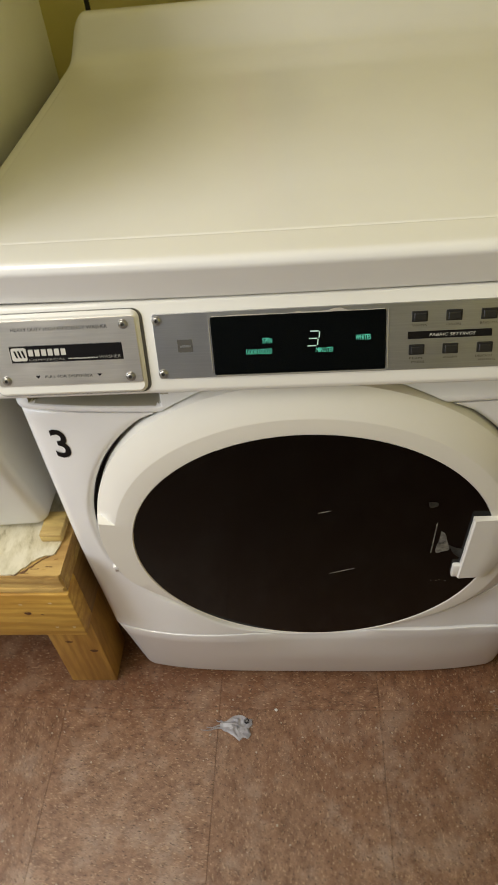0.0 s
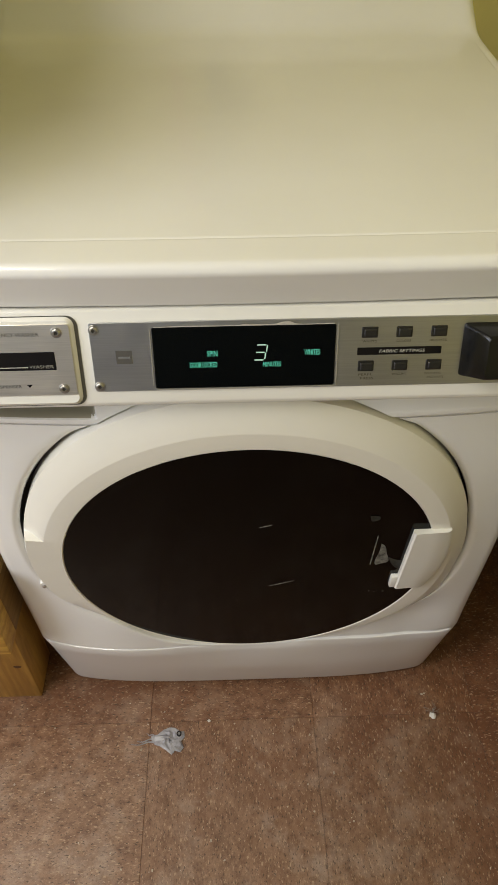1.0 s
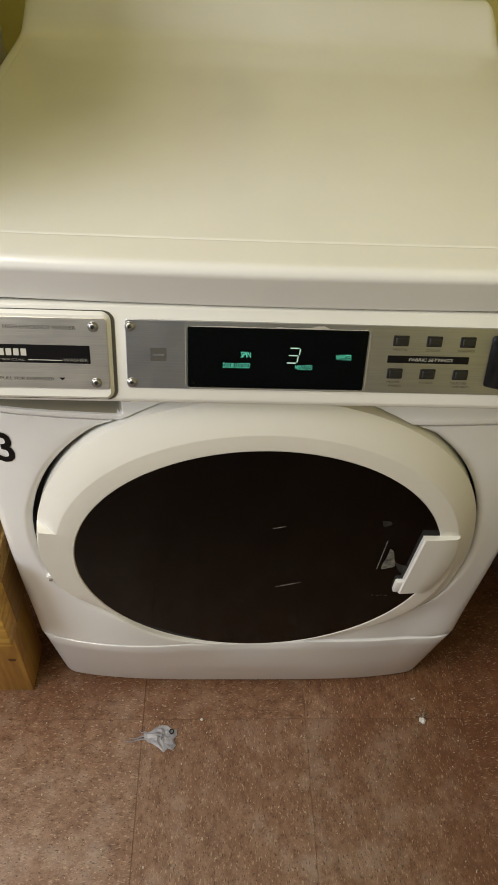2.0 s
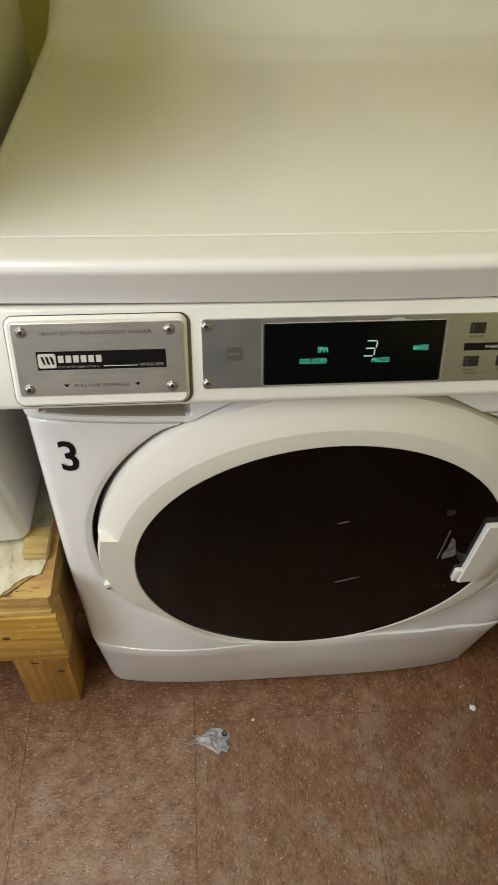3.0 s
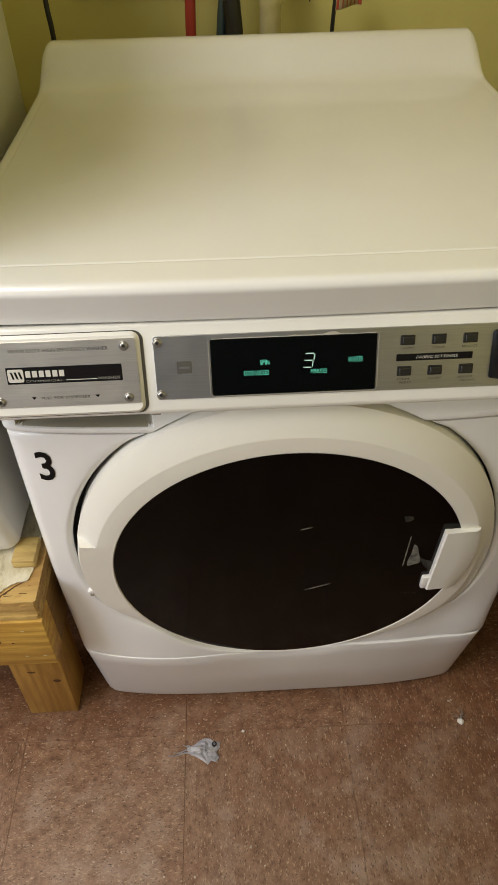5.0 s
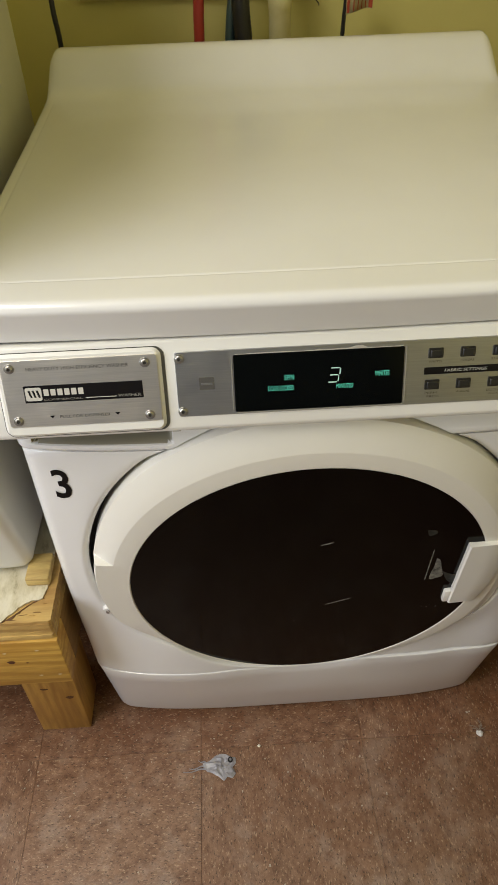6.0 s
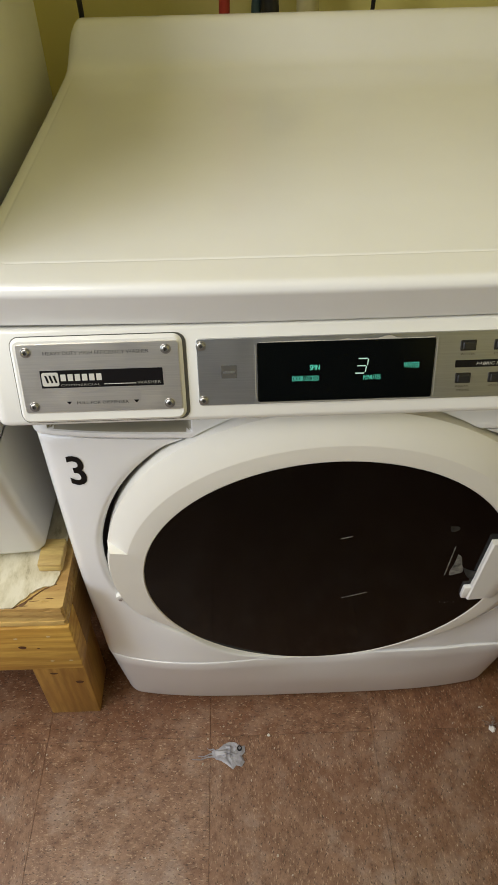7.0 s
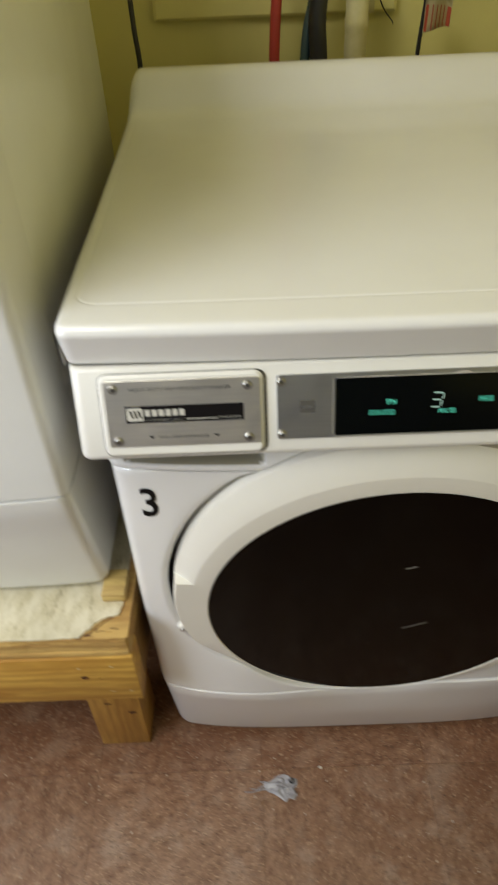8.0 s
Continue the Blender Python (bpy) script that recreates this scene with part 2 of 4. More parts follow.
def box(bm, lo, hi, bevel=0.0, m=None, seg=2):
    lo, hi = Vector(lo), Vector(hi)
    got = bmesh.ops.create_cube(bm, size=1.0, matrix=Matrix.Translation((lo + hi) / 2) @ Matrix.Diagonal((*(hi - lo), 1)))
    if bevel:
        edges = list({e for v in got["verts"] for e in v.link_edges})
        out = bmesh.ops.bevel(bm, geom=edges, offset=bevel, segments=seg, profile=0.5, affect="EDGES")
        got = {"verts": list({v for f in out["faces"] for v in f.verts} | {v for v in got["verts"] if v.is_valid})}
    if m is not None:
        bmesh.ops.transform(bm, matrix=m, verts=[v for v in got["verts"] if v.is_valid])
    return bm


def boxes(*specs):
    bm = bmesh.new()
    for s in specs:
        box(bm, *s)
    return bm


def grid(bm, rows, close=False):
    """Faces between rows of points of one length."""
    vs = [[bm.verts.new(p) for p in r] for r in rows]
    for a, b in zip(vs, vs[1:]):
        n = len(a)
        for i in range(n if close else n - 1):
            j = (i + 1) % n
            bm.faces.new((a[i], a[j], b[j], b[i]))
    return vs


def rounded(w, h, r, n=5):
    """The outline of a rounded rectangle w by h about the origin."""
    pts = []
    for cx, cy, a0 in ((w / 2 - r, h / 2 - r, 0), (-w / 2 + r, h / 2 - r, 90), (-w / 2 + r, -h / 2 + r, 180), (w / 2 - r, -h / 2 + r, 270)):
        for k in range(n + 1):
            a = radians(a0 + 90 * k / n)
            pts.append((cx + r * math.cos(a), cy + r * math.sin(a)))
    return pts


def slab(bm, cu, cv, w, h, r, n0, n1, m, edge=0.0008):
    """A rounded plate between the depths n0 and n1 of the frame m, with its front edge eased."""
    o = rounded(w, h, r)
    i = rounded(w - 2 * edge, h - 2 * edge, max(r - edge, 0.0002))
    rows = [[m @ Vector((cu + u, cv + v, n)) for u, v in pts] for pts, n in ((o, n0), (o, n1 - edge), (i, n1))]
    vs = grid(bm, rows, True)
    bm.faces.new(vs[-1])
    bm.faces.new(list(reversed(vs[0])))
    return bm


def tube(bm, pts, radius, seg=10, ribs=None):
    """A swept round section; ribs: a radius for each point."""
    pts = [Vector(p) for p in pts]
    rows, up = [], Vector((0.31, 0.87, 0.38))
    for i, p in enumerate(pts):
        d = (pts[min(i + 1, len(pts) - 1)] - pts[max(i - 1, 0)]).normalized()
        a = d.cross(up).normalized()
        b = a.cross(d)
        r = ribs[i] if ribs else radius
        rows.append([p + r * (math.cos(t) * a + math.sin(t) * b) for t in (2 * math.pi * k / seg for k in range(seg))])
    vs = grid(bm, rows, True)
    bm.faces.new(vs[0])
    bm.faces.new(vs[-1])
    return bm


def spline(pts, n):
    """n points along a smooth curve through pts."""
    p = [Vector(q) for q in pts]
    p = [2 * p[0] - p[1]] + p + [2 * p[-1] - p[-2]]
    out = []
    for k in range(n):
        t = k / (n - 1) * (len(p) - 3)
        i = min(int(t), len(p) - 4)
        f = t - i
        a, b, c, d = p[i:i + 4]
        out.append(0.5 * ((2 * b) + (c - a) * f + (2 * a - 5 * b + 4 * c - d) * f * f + (3 * b - a - 3 * c + d) * f ** 3))
    return out


def words(body, parent, mat, m, cu, cv, width, height, n=0.0, name="lettering", label="", shear=0.0, bold=0.0):
    """Raised lettering in the frame m, fitted into width by height about (cu, cv)."""
    cv_data = bpy.data.curves.new(name, "FONT")
    cv_data.body, cv_data.size, cv_data.extrude, cv_data.shear = body, 1.0, 0.0, shear
    cv_data.resolution_u, cv_data.offset = 3, bold
    tmp = bpy.data.objects.new(name, cv_data)
    scene.collection.objects.link(tmp)
    bpy.context.view_layer.update()
    me = bpy.data.meshes.new_from_object(tmp.evaluated_get(bpy.context.evaluated_depsgraph_get()))
    bpy.data.objects.remove(tmp)
    bm = bmesh.new()
    bm.from_mesh(me)
    bpy.data.meshes.remove(me)
    xs, ys = [v.co.x for v in bm.verts], [v.co.y for v in bm.verts]
    x0, x1, y0, y1 = min(xs), max(xs), min(ys), max(ys)
    for v in bm.verts:
        v.co = m @ Vector((cu + ((v.co.x - x0) / (x1 - x0) - 0.5) * width, cv + ((v.co.y - y0) / (y1 - y0) - 0.5) * height, n))
    ob = part(name, bm, mat, parent, label, smooth=None)
    return ob


def smooth01(x):
    x = min(max(x, 0.0), 1.0)
    return x * x * (3 - 2 * x)


# ---- the room ----
XE, XW, YN, YS, ZC = 0.565, -1.75, 0.88, -2.1, 2.45
single("floor", boxes(((XW - 0.1, YS - 0.1, -0.12), (XE + 0.1, YN + 0.1, -0.003))), GROUT, "brown mottled vinyl tile floor, worn and gritty", "floor", "structure")
FLOOR = bpy.data.objects["floor"]
single("wall_north", boxes(((XW, YN, -0.003), (XE, YN + 0.1, ZC))), YELLOW, "olive yellow painted wall behind the machines", "wall", "structure")
single("wall_east", boxes(((XE, YS, -0.003), (XE + 0.1, YN + 0.1, ZC))), YELLOW, "olive yellow painted side wall", "wall", "structure")
single("wainscot", boxes(((XE - 0.006, YS, -0.003), (XE, YN, 0.73))), LOWER, "grey-brown painted lower part of the side wall", "wall", "structure")
single("wall_west", boxes(((XW - 0.1, YS, -0.003), (XW, -1.25, ZC)), ((XW - 0.1, -0.45, -0.003), (XW, YN + 0.1, ZC)), ((XW - 0.1, -1.25, -0.003), (XW, -0.45, 0.85)), ((XW - 0.1, -1.25, 1.85), (XW, -0.45, ZC))), YELLOW, "yellow painted side wall", "wall", "structure")
single("wall_south", boxes(((XW - 0.1, YS - 0.1, -0.003), (XE + 0.1, YS, ZC))), REAR, "dull grey painted wall", "wall", "structure")
single("ceiling", boxes(((XW - 0.1, YS - 0.1, ZC), (XE + 0.1, YN + 0.1, ZC + 0.1))), CEIL, "off-white painted ceiling", "ceiling", "structure")

fitting = thing("ceiling_light", (-1.0, -0.75, 2.40), "white fluorescent ceiling light fitting", "ceiling light")
part("housing", boxes(((-1.30, -1.38, 2.40), (-0.70, -0.12, 2.449), 0.01)), ENAMEL, fitting)


# raised wooden panel on the north wall
def wall_panel():
    bm = bmesh.new()
    x0, x1, z0, z1 = -0.322, 0.107, 1.025, 1.96
    rows = []
    for inset, y in ((0.0, YN), (0.0, YN - 0.014), (0.005, YN - 0.018), (0.062, YN - 0.018), (0.080, YN - 0.005), (0.084, YN - 0.005)):
        rows.append([(x0 + inset, y, z0 + inset), (x1 - inset, y, z0 + inset), (x1 - inset, y, z1 - inset), (x0 + inset, y, z1 - inset)])
    vs = grid(bm, rows, True)
    bm.faces.new(vs[-1])
    return single("trim", bm, PANEL_Y, "yellow painted raised wooden panel fixed on the wall", "wall panel", "structure", smooth=None)


wall_panel()


# ---- washing machine ----
# slanted console frame: u along x, v up the slope, n out of it
CA = radians(17)
CON = Matrix(((1, 0, 0, 0), (0, math.sin(CA), -math.cos(CA), -0.0095), (0, math.cos(CA), math.sin(CA), 0.8355), (0, 0, 0, 1)))
# door frame: leans 4.3 degrees
DA = radians(4.3)
DOOR = Matrix(((1, 0, 0, -0.002), (0, -math.sin(DA), -math.cos(DA), 0.0), (0, math.cos(DA), -math.sin(DA), 0.475), (0, 0, 0, 1)))
R_GLASS = 0.240


def edge_columns(half, r, n=6, inner=22):
    """Across the machine: x, and the drop of the rounded edge."""
    cols = []
    for k in range(inner + 1):
        cols.append((-(half - r) + 2 * (half - r) * k / inner, 0.0))
    left = [(-(half - r) - r * math.sin(a), r * (1 - math.cos(a))) for a in (math.pi / 2 * k / n for k in range(n, 0, -1))]
    return left + cols + [(-x, d) for x, d in reversed(left)]


def top_panel():
    bm = bmesh.new()
    half, low = 0.348, 0.8830

    def deck(y):
        return 0.931 + (y + 0.02) * 0.031
    prof = [(0.02, low, 1), (0.0022, low, 1), (0.0002, low + 0.0014, 1), (-0.0002, low + 0.0028, 1), (-0.0120, 0.919, 1), (-0.013, 0.922, 1)]
    prof += [(-0.004 - 0.009 * math.cos(a), 0.922 + 0.0095 * math.sin(a), 1) for a in (math.pi / 2 * k / 6 for k in range(1, 7))]
    prof += [(y, deck(y), w) for y, w in ((0.002, 0.95), (0.008, 0.85), (0.015, 0.8), (0.022, 0.7), (0.0265, 0.6))]
    prof += [(0.028 + 0.0013 * k, deck(0.028 + 0.0013 * k), 0.6 * (1 - k / 18)) for k in range(19)]
    prof += [(y, deck(y), 0) for y in (0.055, 0.07, 0.10, 0.25, 0.40, 0.49, 0.505, 0.52)]
    prof += [(0.545 + 0.055 * math.sin(a), deck(0.545) + 0.055 * (1 - math.cos(a)), 0) for a in (radians(8 * k) for k in range(0, 8))]
    prof += [(0.608, 0.990, 0), (0.615, 0.997, 0), (0.624, 1.002, 0), (0.636, 1.003, 0), (0.643, 1.000, 0), (0.645, 0.993, 0), (0.645, 0.905, 0)]
    cols = edge_columns(half, 0.008)
    side = [(0.308 + 0.0013 * k, 0.0) for k in range(22)]
    cols = [c for c in cols if not 0.306 < abs(c[0]) < 0.338] + side + [(-x, d) for x, d in side]
    cols.sort()

    def crease(x, y):
        # a shallow pressed line, rounded at the front corners
        u, v = abs(x) - 0.311, 0.054 - y
        d = math.hypot(max(u, 0.0), max(v, 0.0)) + min(max(u, v), 0.0) - 0.022
        return 0.0007 * math.exp(-(d / 0.0011) ** 2) * smooth01((0.535 - y) / 0.03)
    rows = []
    for y, z, w in prof:
        row = []
        for x, d in cols:
            ax = abs(x)
            dy = w * (0.008 * (ax / half) ** 2 + (0.013 - math.sqrt(max(0.0, 0.013 ** 2 - max(0.0, ax - 0.335) ** 2))))
            zz = z
            if z > 0.95 and y > 0.5:
                k = math.sqrt(max(0.0, 1 - (max(0.0, ax - 0.323) / 0.025) ** 2))
                zz = 0.949 + (z - 0.949) * k
            zz = zz - (d if z > 0.926 else 0) - (crease(x, y) if y > 0.02 else 0.0)
            row.append((x * (1 + 0.014 * (1 - smooth01((y + 0.013) / 0.45))), y + dy, zz))
        row = [(row[0][0], row[0][1], low)] + row + [(row[-1][0], row[-1][1], low)]
        rows.append(row)
    grid(bm, rows)
    return bm


def console_shell():
    """The white console body with its rolled lower lip."""
    bm = bmesh.new()
    local = [(0.0485, -0.050), (0.0485, -0.006), (0.0480, -0.001), (0.0466, 0.0022), (0.0442, 0.0035), (-0.0445, 0.0035), (-0.0490, 0.0020), (-0.0515, -0.002), (-0.0525, -0.008), (-0.0520, -0.045)]
    half, r = 0.349, 0.012
    cols = edge_columns(half, r, 6, 14)
    rows = []
    for v, n in local:
        p = CON @ Vector((0, v, n))
        rows.append([(x, p.y + d, p.z) for x, d in [(-half, r + 0.08)] + cols + [(half, r + 0.08)]])
    grid(bm, rows)
    return bm


def upper_ledge():
    """The hollowed band under the console, with a finger pocket below the drawer."""
    bm = bmesh.new()
    half, cx, cz, top = 0.3375, DOOR.translation.x, DOOR.translation.z, 0.3068
    prof = ((0.030, 0.7990, 1), (0.016, 0.7900, 1), (0.012, 0.7840, 1), (0.0110, 0.7815, 1), (0.0110, 0.7795, 1), (0.0108, 0.7770, 1), (0.0100, 0.7730, 1), (0.0088, 0.7690, 1), (0.0072, 0.7650, 1), (0.0050, 0.7600, 1), (0.0032, 0.7550, 1), (0.0020, 0.7500, 1), (0.0014, 0.7472, 1), (0.0012, 0.7463, 0.7), (0.0010, 0.7458, 0.3), (0.0008, 0.7454, 0.06), (0.0006, 0.7446, 0), (0.0002, 0.7420, 0), (0.0002, 0.7395, 0), (0.0014, 0.7375, 0), (0.0040, 0.7362, 0), (0.0300, 0.7360, 0))
    rows = []
    for y, z, deep in prof:
        inside = z - cz < top
        xl, xr = [cx + (z - cz) / math.tan(radians(rim_angle(z - cz, k))) for k in (-1, 1)] if inside else [cx - 0.001, cx + 0.001]
        end = min(-0.156, xl - 0.003)
        xs = [-half + (half - 0.174) * k / 48 for k in range(49)] + [-0.174 + (end + 0.174) * k / 16 for k in range(1, 17)] + [end + (xl - end) * k / 26 for k in range(1, 27)]
        xs += [xl + 0.0003 + (xr - xl - 0.0006) * k / 10 for k in range(11)]
        xs += [xr + (half - xr) * k / 60 for k in range(61)]
        row = []
        for i, x in enumerate(xs):
            slot = smooth01((x + 0.318) / 0.010) * smooth01((-0.159 - x) / 0.010)
            sunk = 0.04 if 90 < i < 102 and inside else 0.0
            row.append((x, y + front_y(x, 0.735) - 0.004 + 0.034 * deep * slot + sunk, z))
        rows.append([(-half, 0.10, z)] + row + [(half, 0.10, z)])
    grid(bm, rows)
    for f in bm.faces:
        m = f.calc_center_median()
        # sunk faces behind the door's rim are painted near-black as shade
        if m.y > 0.036 and abs(m.x - cx) < 0.155:
            f.material_index = 1
        # pocket faces take the painted shade
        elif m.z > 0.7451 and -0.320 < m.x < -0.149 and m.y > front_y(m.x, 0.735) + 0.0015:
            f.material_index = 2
    return bm


def hollow(x):
    """The dish of the front beside the door's lower free side."""
    return smooth01((x + 0.01) / 0.19) * (1 - smooth01((x - 0.235) / 0.09))


def front_y(x, z):
    a = 0.030 - 0.012 * smooth01((z - 0.25) / 0.25)
    y = 0.004 + a * min(1.0, abs(x) / 0.338) ** 4
    y += 0.014 * math.exp(-(x / 0.12) ** 2) * smooth01((0.36 - z) / 0.12)
    y += 0.013 * hollow(x) * smooth01((0.42 - z) / 0.12)
    over = max(0.0, abs(x) - 0.322)
    return y + 0.016 - math.sqrt(max(0.0, 0.016 ** 2 - over ** 2))


STEP, HINGE = 164, 191


def hole_radius(t):
    """Radius of the door's opening at t degrees from the hinge-free side, anticlockwise."""
    t = t % 360
    def full(a):
        return 0.2935 + 0.0133 * smooth01((math.sin(radians(a)) - 0.15) / 0.70) - 0.0038 * math.cos(radians(a))
    if t < STEP or t >= 340:
        return full(t)
    if t < HINGE:
        return full(STEP) + (0.2830 - full(STEP)) * ((t - STEP) / (HINGE - STEP)) ** 1.15
    if t < 288:
        return 0.2438 + 0.0392 * (1 - smooth01((t - HINGE + 8) / 40)) / (1 - smooth01(8 / 40))
    return 0.2438 + 0.0461 * smooth01((t - 288) / 52)


def gap_width(t):
    """Dark gap between the door frame and the panel's opening."""
    t = t % 360
    if t > 335 or t < 20:
        f = smooth01(((t + 25) % 360) / 45)
        return 0.0014 + 0.0028 * f
    if t < STEP:
        return 0.0038 + 0.0034 * smooth01((t - 112) / 45)
    if t < HINGE:
        return 0.0092 - 0.0057 * (t - STEP) / (HINGE - STEP)
    return 0.0008 + 0.0022 * (1 - smooth01((t - HINGE) / 4))


def flush(t):
    """How far the door frame lies level with the panel, below the handle."""
    t = t % 360
    return smooth01((t - 284) / 12) * (1 - smooth01((t - 336) / 24))


def rim_angle(dz, side):
    """Angle at which the opening's rim lies dz above the door's middle."""
    a, b = 90.0, 90.0 - 80.0 * side
    for _ in range(40):
        c = (a + b) / 2
        if hole_radius(c) * math.sin(radians(c)) > dz:
            a = c
        else:
            b = c
    return a


ANGLES = sorted([k * 2.5 for k in range(144)] + [STEP - 0.3, STEP + 0.3, HINGE - 0.3, HINGE + 0.3])


def front_panel():
    bm = bmesh.new()
    x1, z0, z1 = 0.338, 0.2465, 0.733
    cx, cz = DOOR.translation.x, DOOR.translation.z
    corners = [math.degrees(math.atan2(z - cz, x - cx)) % 360 for x in (-x1, x1) for z in (z0, z1)]
    zt = z1 - cz
    meet = [rim_angle(zt, k) for k in (-1, 1)]
    angles = sorted(ANGLES + corners + meet)
    rows, cut = [], []
    for t in angles:
        c, s = math.cos(radians(t)), math.sin(radians(t))
        reach = min(((x1 - cx) / c if c > 1e-6 else (-x1 - cx) / c if c < -1e-6 else 9), ((z1 - cz) / s if s > 1e-6 else (z0 - cz) / s if s < -1e-6 else 9))
        h = hole_radius(t)
        cut.append(s > 0 and min(meet) + 0.01 < t < max(meet) - 0.01)
        reach = max(reach, h + 0.0015) if s < 0 else max(reach, h)
        row = []
        yh = front_y(cx + c * h, cz + s * h)
        row.append((cx + c * h, yh + 0.055, cz + s * h))
        fil = min(1.0, (reach - h) / 0.02) * (0.35 + 0.65 * smooth01((h - 0.2438) / 0.02)) * (1 - 0.8 * flush(t))
        for dr, dy in ((0.0, 0.009), (0.0008, 0.0060), (0.0026, 0.0040), (0.0056, 0.0014)):
            row.append((cx + c * (h + dr * fil), yh + dy * fil, cz + s * (h + dr * fil)))
        h3 = h + 0.010 * fil
        for k in range(13):
            q = h3 + (reach - h3) * (k / 12) ** 0.8
            x, z = cx + c * q, cz + s * q
            row.append((x, front_y(x, z), z))
        x, z = cx + c * reach, cz + s * reach
        row.append((x, front_y(x, z) + 0.012, z))
        row.append((x, 0.09, z))
        rows.append(row)
    vs = [[bm.verts.new(p) for p in r] for r in rows]
    for i in range(len(vs)):
        a, b = vs[i], vs[(i + 1) % len(vs)]
        if cut[i] or cut[(i + 1) % len(vs)]:
            continue
        for j in range(len(a) - 1):
            f = bm.faces.new((a[j], a[j + 1], b[j + 1], b[j]))
            # opening's inner wall coloured near-black for the shade in the gap
            f.material_index = 1 if j < 1 and (angles[i] < HINGE or angles[i] > 348) else 0
    return bm


def kick_panel(bow=0.030, dish=0.010, turned=0.024):
    bm = bmesh.new()
    half = 0.338
    cols = [half * math.sin(math.pi / 2 * (k / 30 - 1)) for k in range(61)]
    rows = []
    for zf, off in ((0.2415, 0.022), (0.243, 0.008), (0.244, 0.004), (0.2425, 0.0005), (0.239, -0.001), (0.20, 0), (0.15, 0), (0.10, 0), (0.06, 0), (0.034, 0), (0.026, 0), (0.019, 0), (0.014, 0.001), (0.011, 0.004), (0.010, 0.03)):
        row = []
        for x in cols:
            zt = min(0.244, 0.4740 - math.sqrt(max(0.0, 0.2474 ** 2 - (x + 0.002) ** 2))) if abs(x) < 0.12 else 0.244
            z = min(zf, zt - (0.244 - zf) * 0.5)
            drop = (0.244 - z) * 0.262
            a = bow - 0.35 * bow * (0.244 - z) / 0.234
            over = max(0.0, abs(x) - (half - turned))
            y = 0.003 + 0.014 * math.exp(-(x / 0.12) ** 2) * smooth01((z - 0.15) / 0.08) + dish * hollow(x) * smooth01((z - 0.10) / 0.14) + drop + a * (abs(x) / half) ** 4 + turned - math.sqrt(max(0.0, turned ** 2 - over ** 2))
            turn = max(0.0, 0.028 - z)
            slim = 0.001 * (0.244 - z) / 0.234 + 0.020 - math.sqrt(max(0.0, 0.020 ** 2 - turn ** 2))
            row.append((x * (1 - slim / half), y + off, z))
        rows.append([(row[0][0], 0.25, row[0][2])] + row + [(row[-1][0], 0.25, row[-1][2])])
    grid(bm, rows)
    return bm


def door_ring():
    bm = bmesh.new()
    rows = []
    for t in ANGLES + [ANGLES[0] + 360]:
        h = hole_radius(t)
        upper = smooth01((min(h, 0.2938) - 0.2438) / 0.050)
        out = h - gap_width(t)
        mid = R_GLASS + (out - R_GLASS) * (0.50 - 0.10 * max(0.0, math.sin(radians(t))) if upper > 0.05 else 0.6)
        deep = -0.001 - 0.015 * upper ** 1.3
        px, pz = out * math.cos(radians(t)), out * math.sin(radians(t))
        level = -math.sin(DA) * pz - front_y(px + DOOR.translation.x, pz + DOOR.translation.z) - 0.001
        deep += (min(0.0, level) - deep) * flush(t)
        if STEP <= t % 360 < HINGE:
            mid, deep = out - 0.003, -0.006
        elif HINGE <= t % 360 < HINGE + 40:
            f = smooth01((t % 360 - HINGE) / 40)
            mid, deep = out - 0.003 + (mid - out + 0.003) * f, -0.006 + (deep + 0.006) * f
        prof = [(R_GLASS - 0.001, -0.006), (R_GLASS, -0.0005), (R_GLASS + 0.0015, 0.0012), (mid, 0.0012)]
        prof += [(mid + (out - mid) * f, 0.0012 + (deep - 0.0012) * g) for f, g in ((0.05, 0.015), (0.5, 0.46), (0.92, 0.88), (1.0, 1.0))]
        prof += [(out, deep - 0.03)]
        c, s = math.cos(radians(t)), math.sin(radians(t))
        rows.append([DOOR @ Vector((r * c, r * s, n)) for r, n in prof])
    grid(bm, rows)
    return bm


def glass_n(u, v):
    """Height of the slightly domed door glass."""
    return 0.0004 + 0.0018 * (1 - (u * u + v * v) / R_GLASS ** 2)


def door_glass():
    bm = bmesh.new()
    rows = [[DOOR @ Vector((R_GLASS * f * math.cos(a), R_GLASS * f * math.sin(a), glass_n(R_GLASS * f, 0))) for a in (2 * math.pi * k / 96 for k in range(96))] for f in (1.0, 0.95, 0.85, 0.7, 0.5, 0.3, 0.1)]
    vs = grid(bm, rows, True)
    bm.faces.new(vs[-1])
    return bm


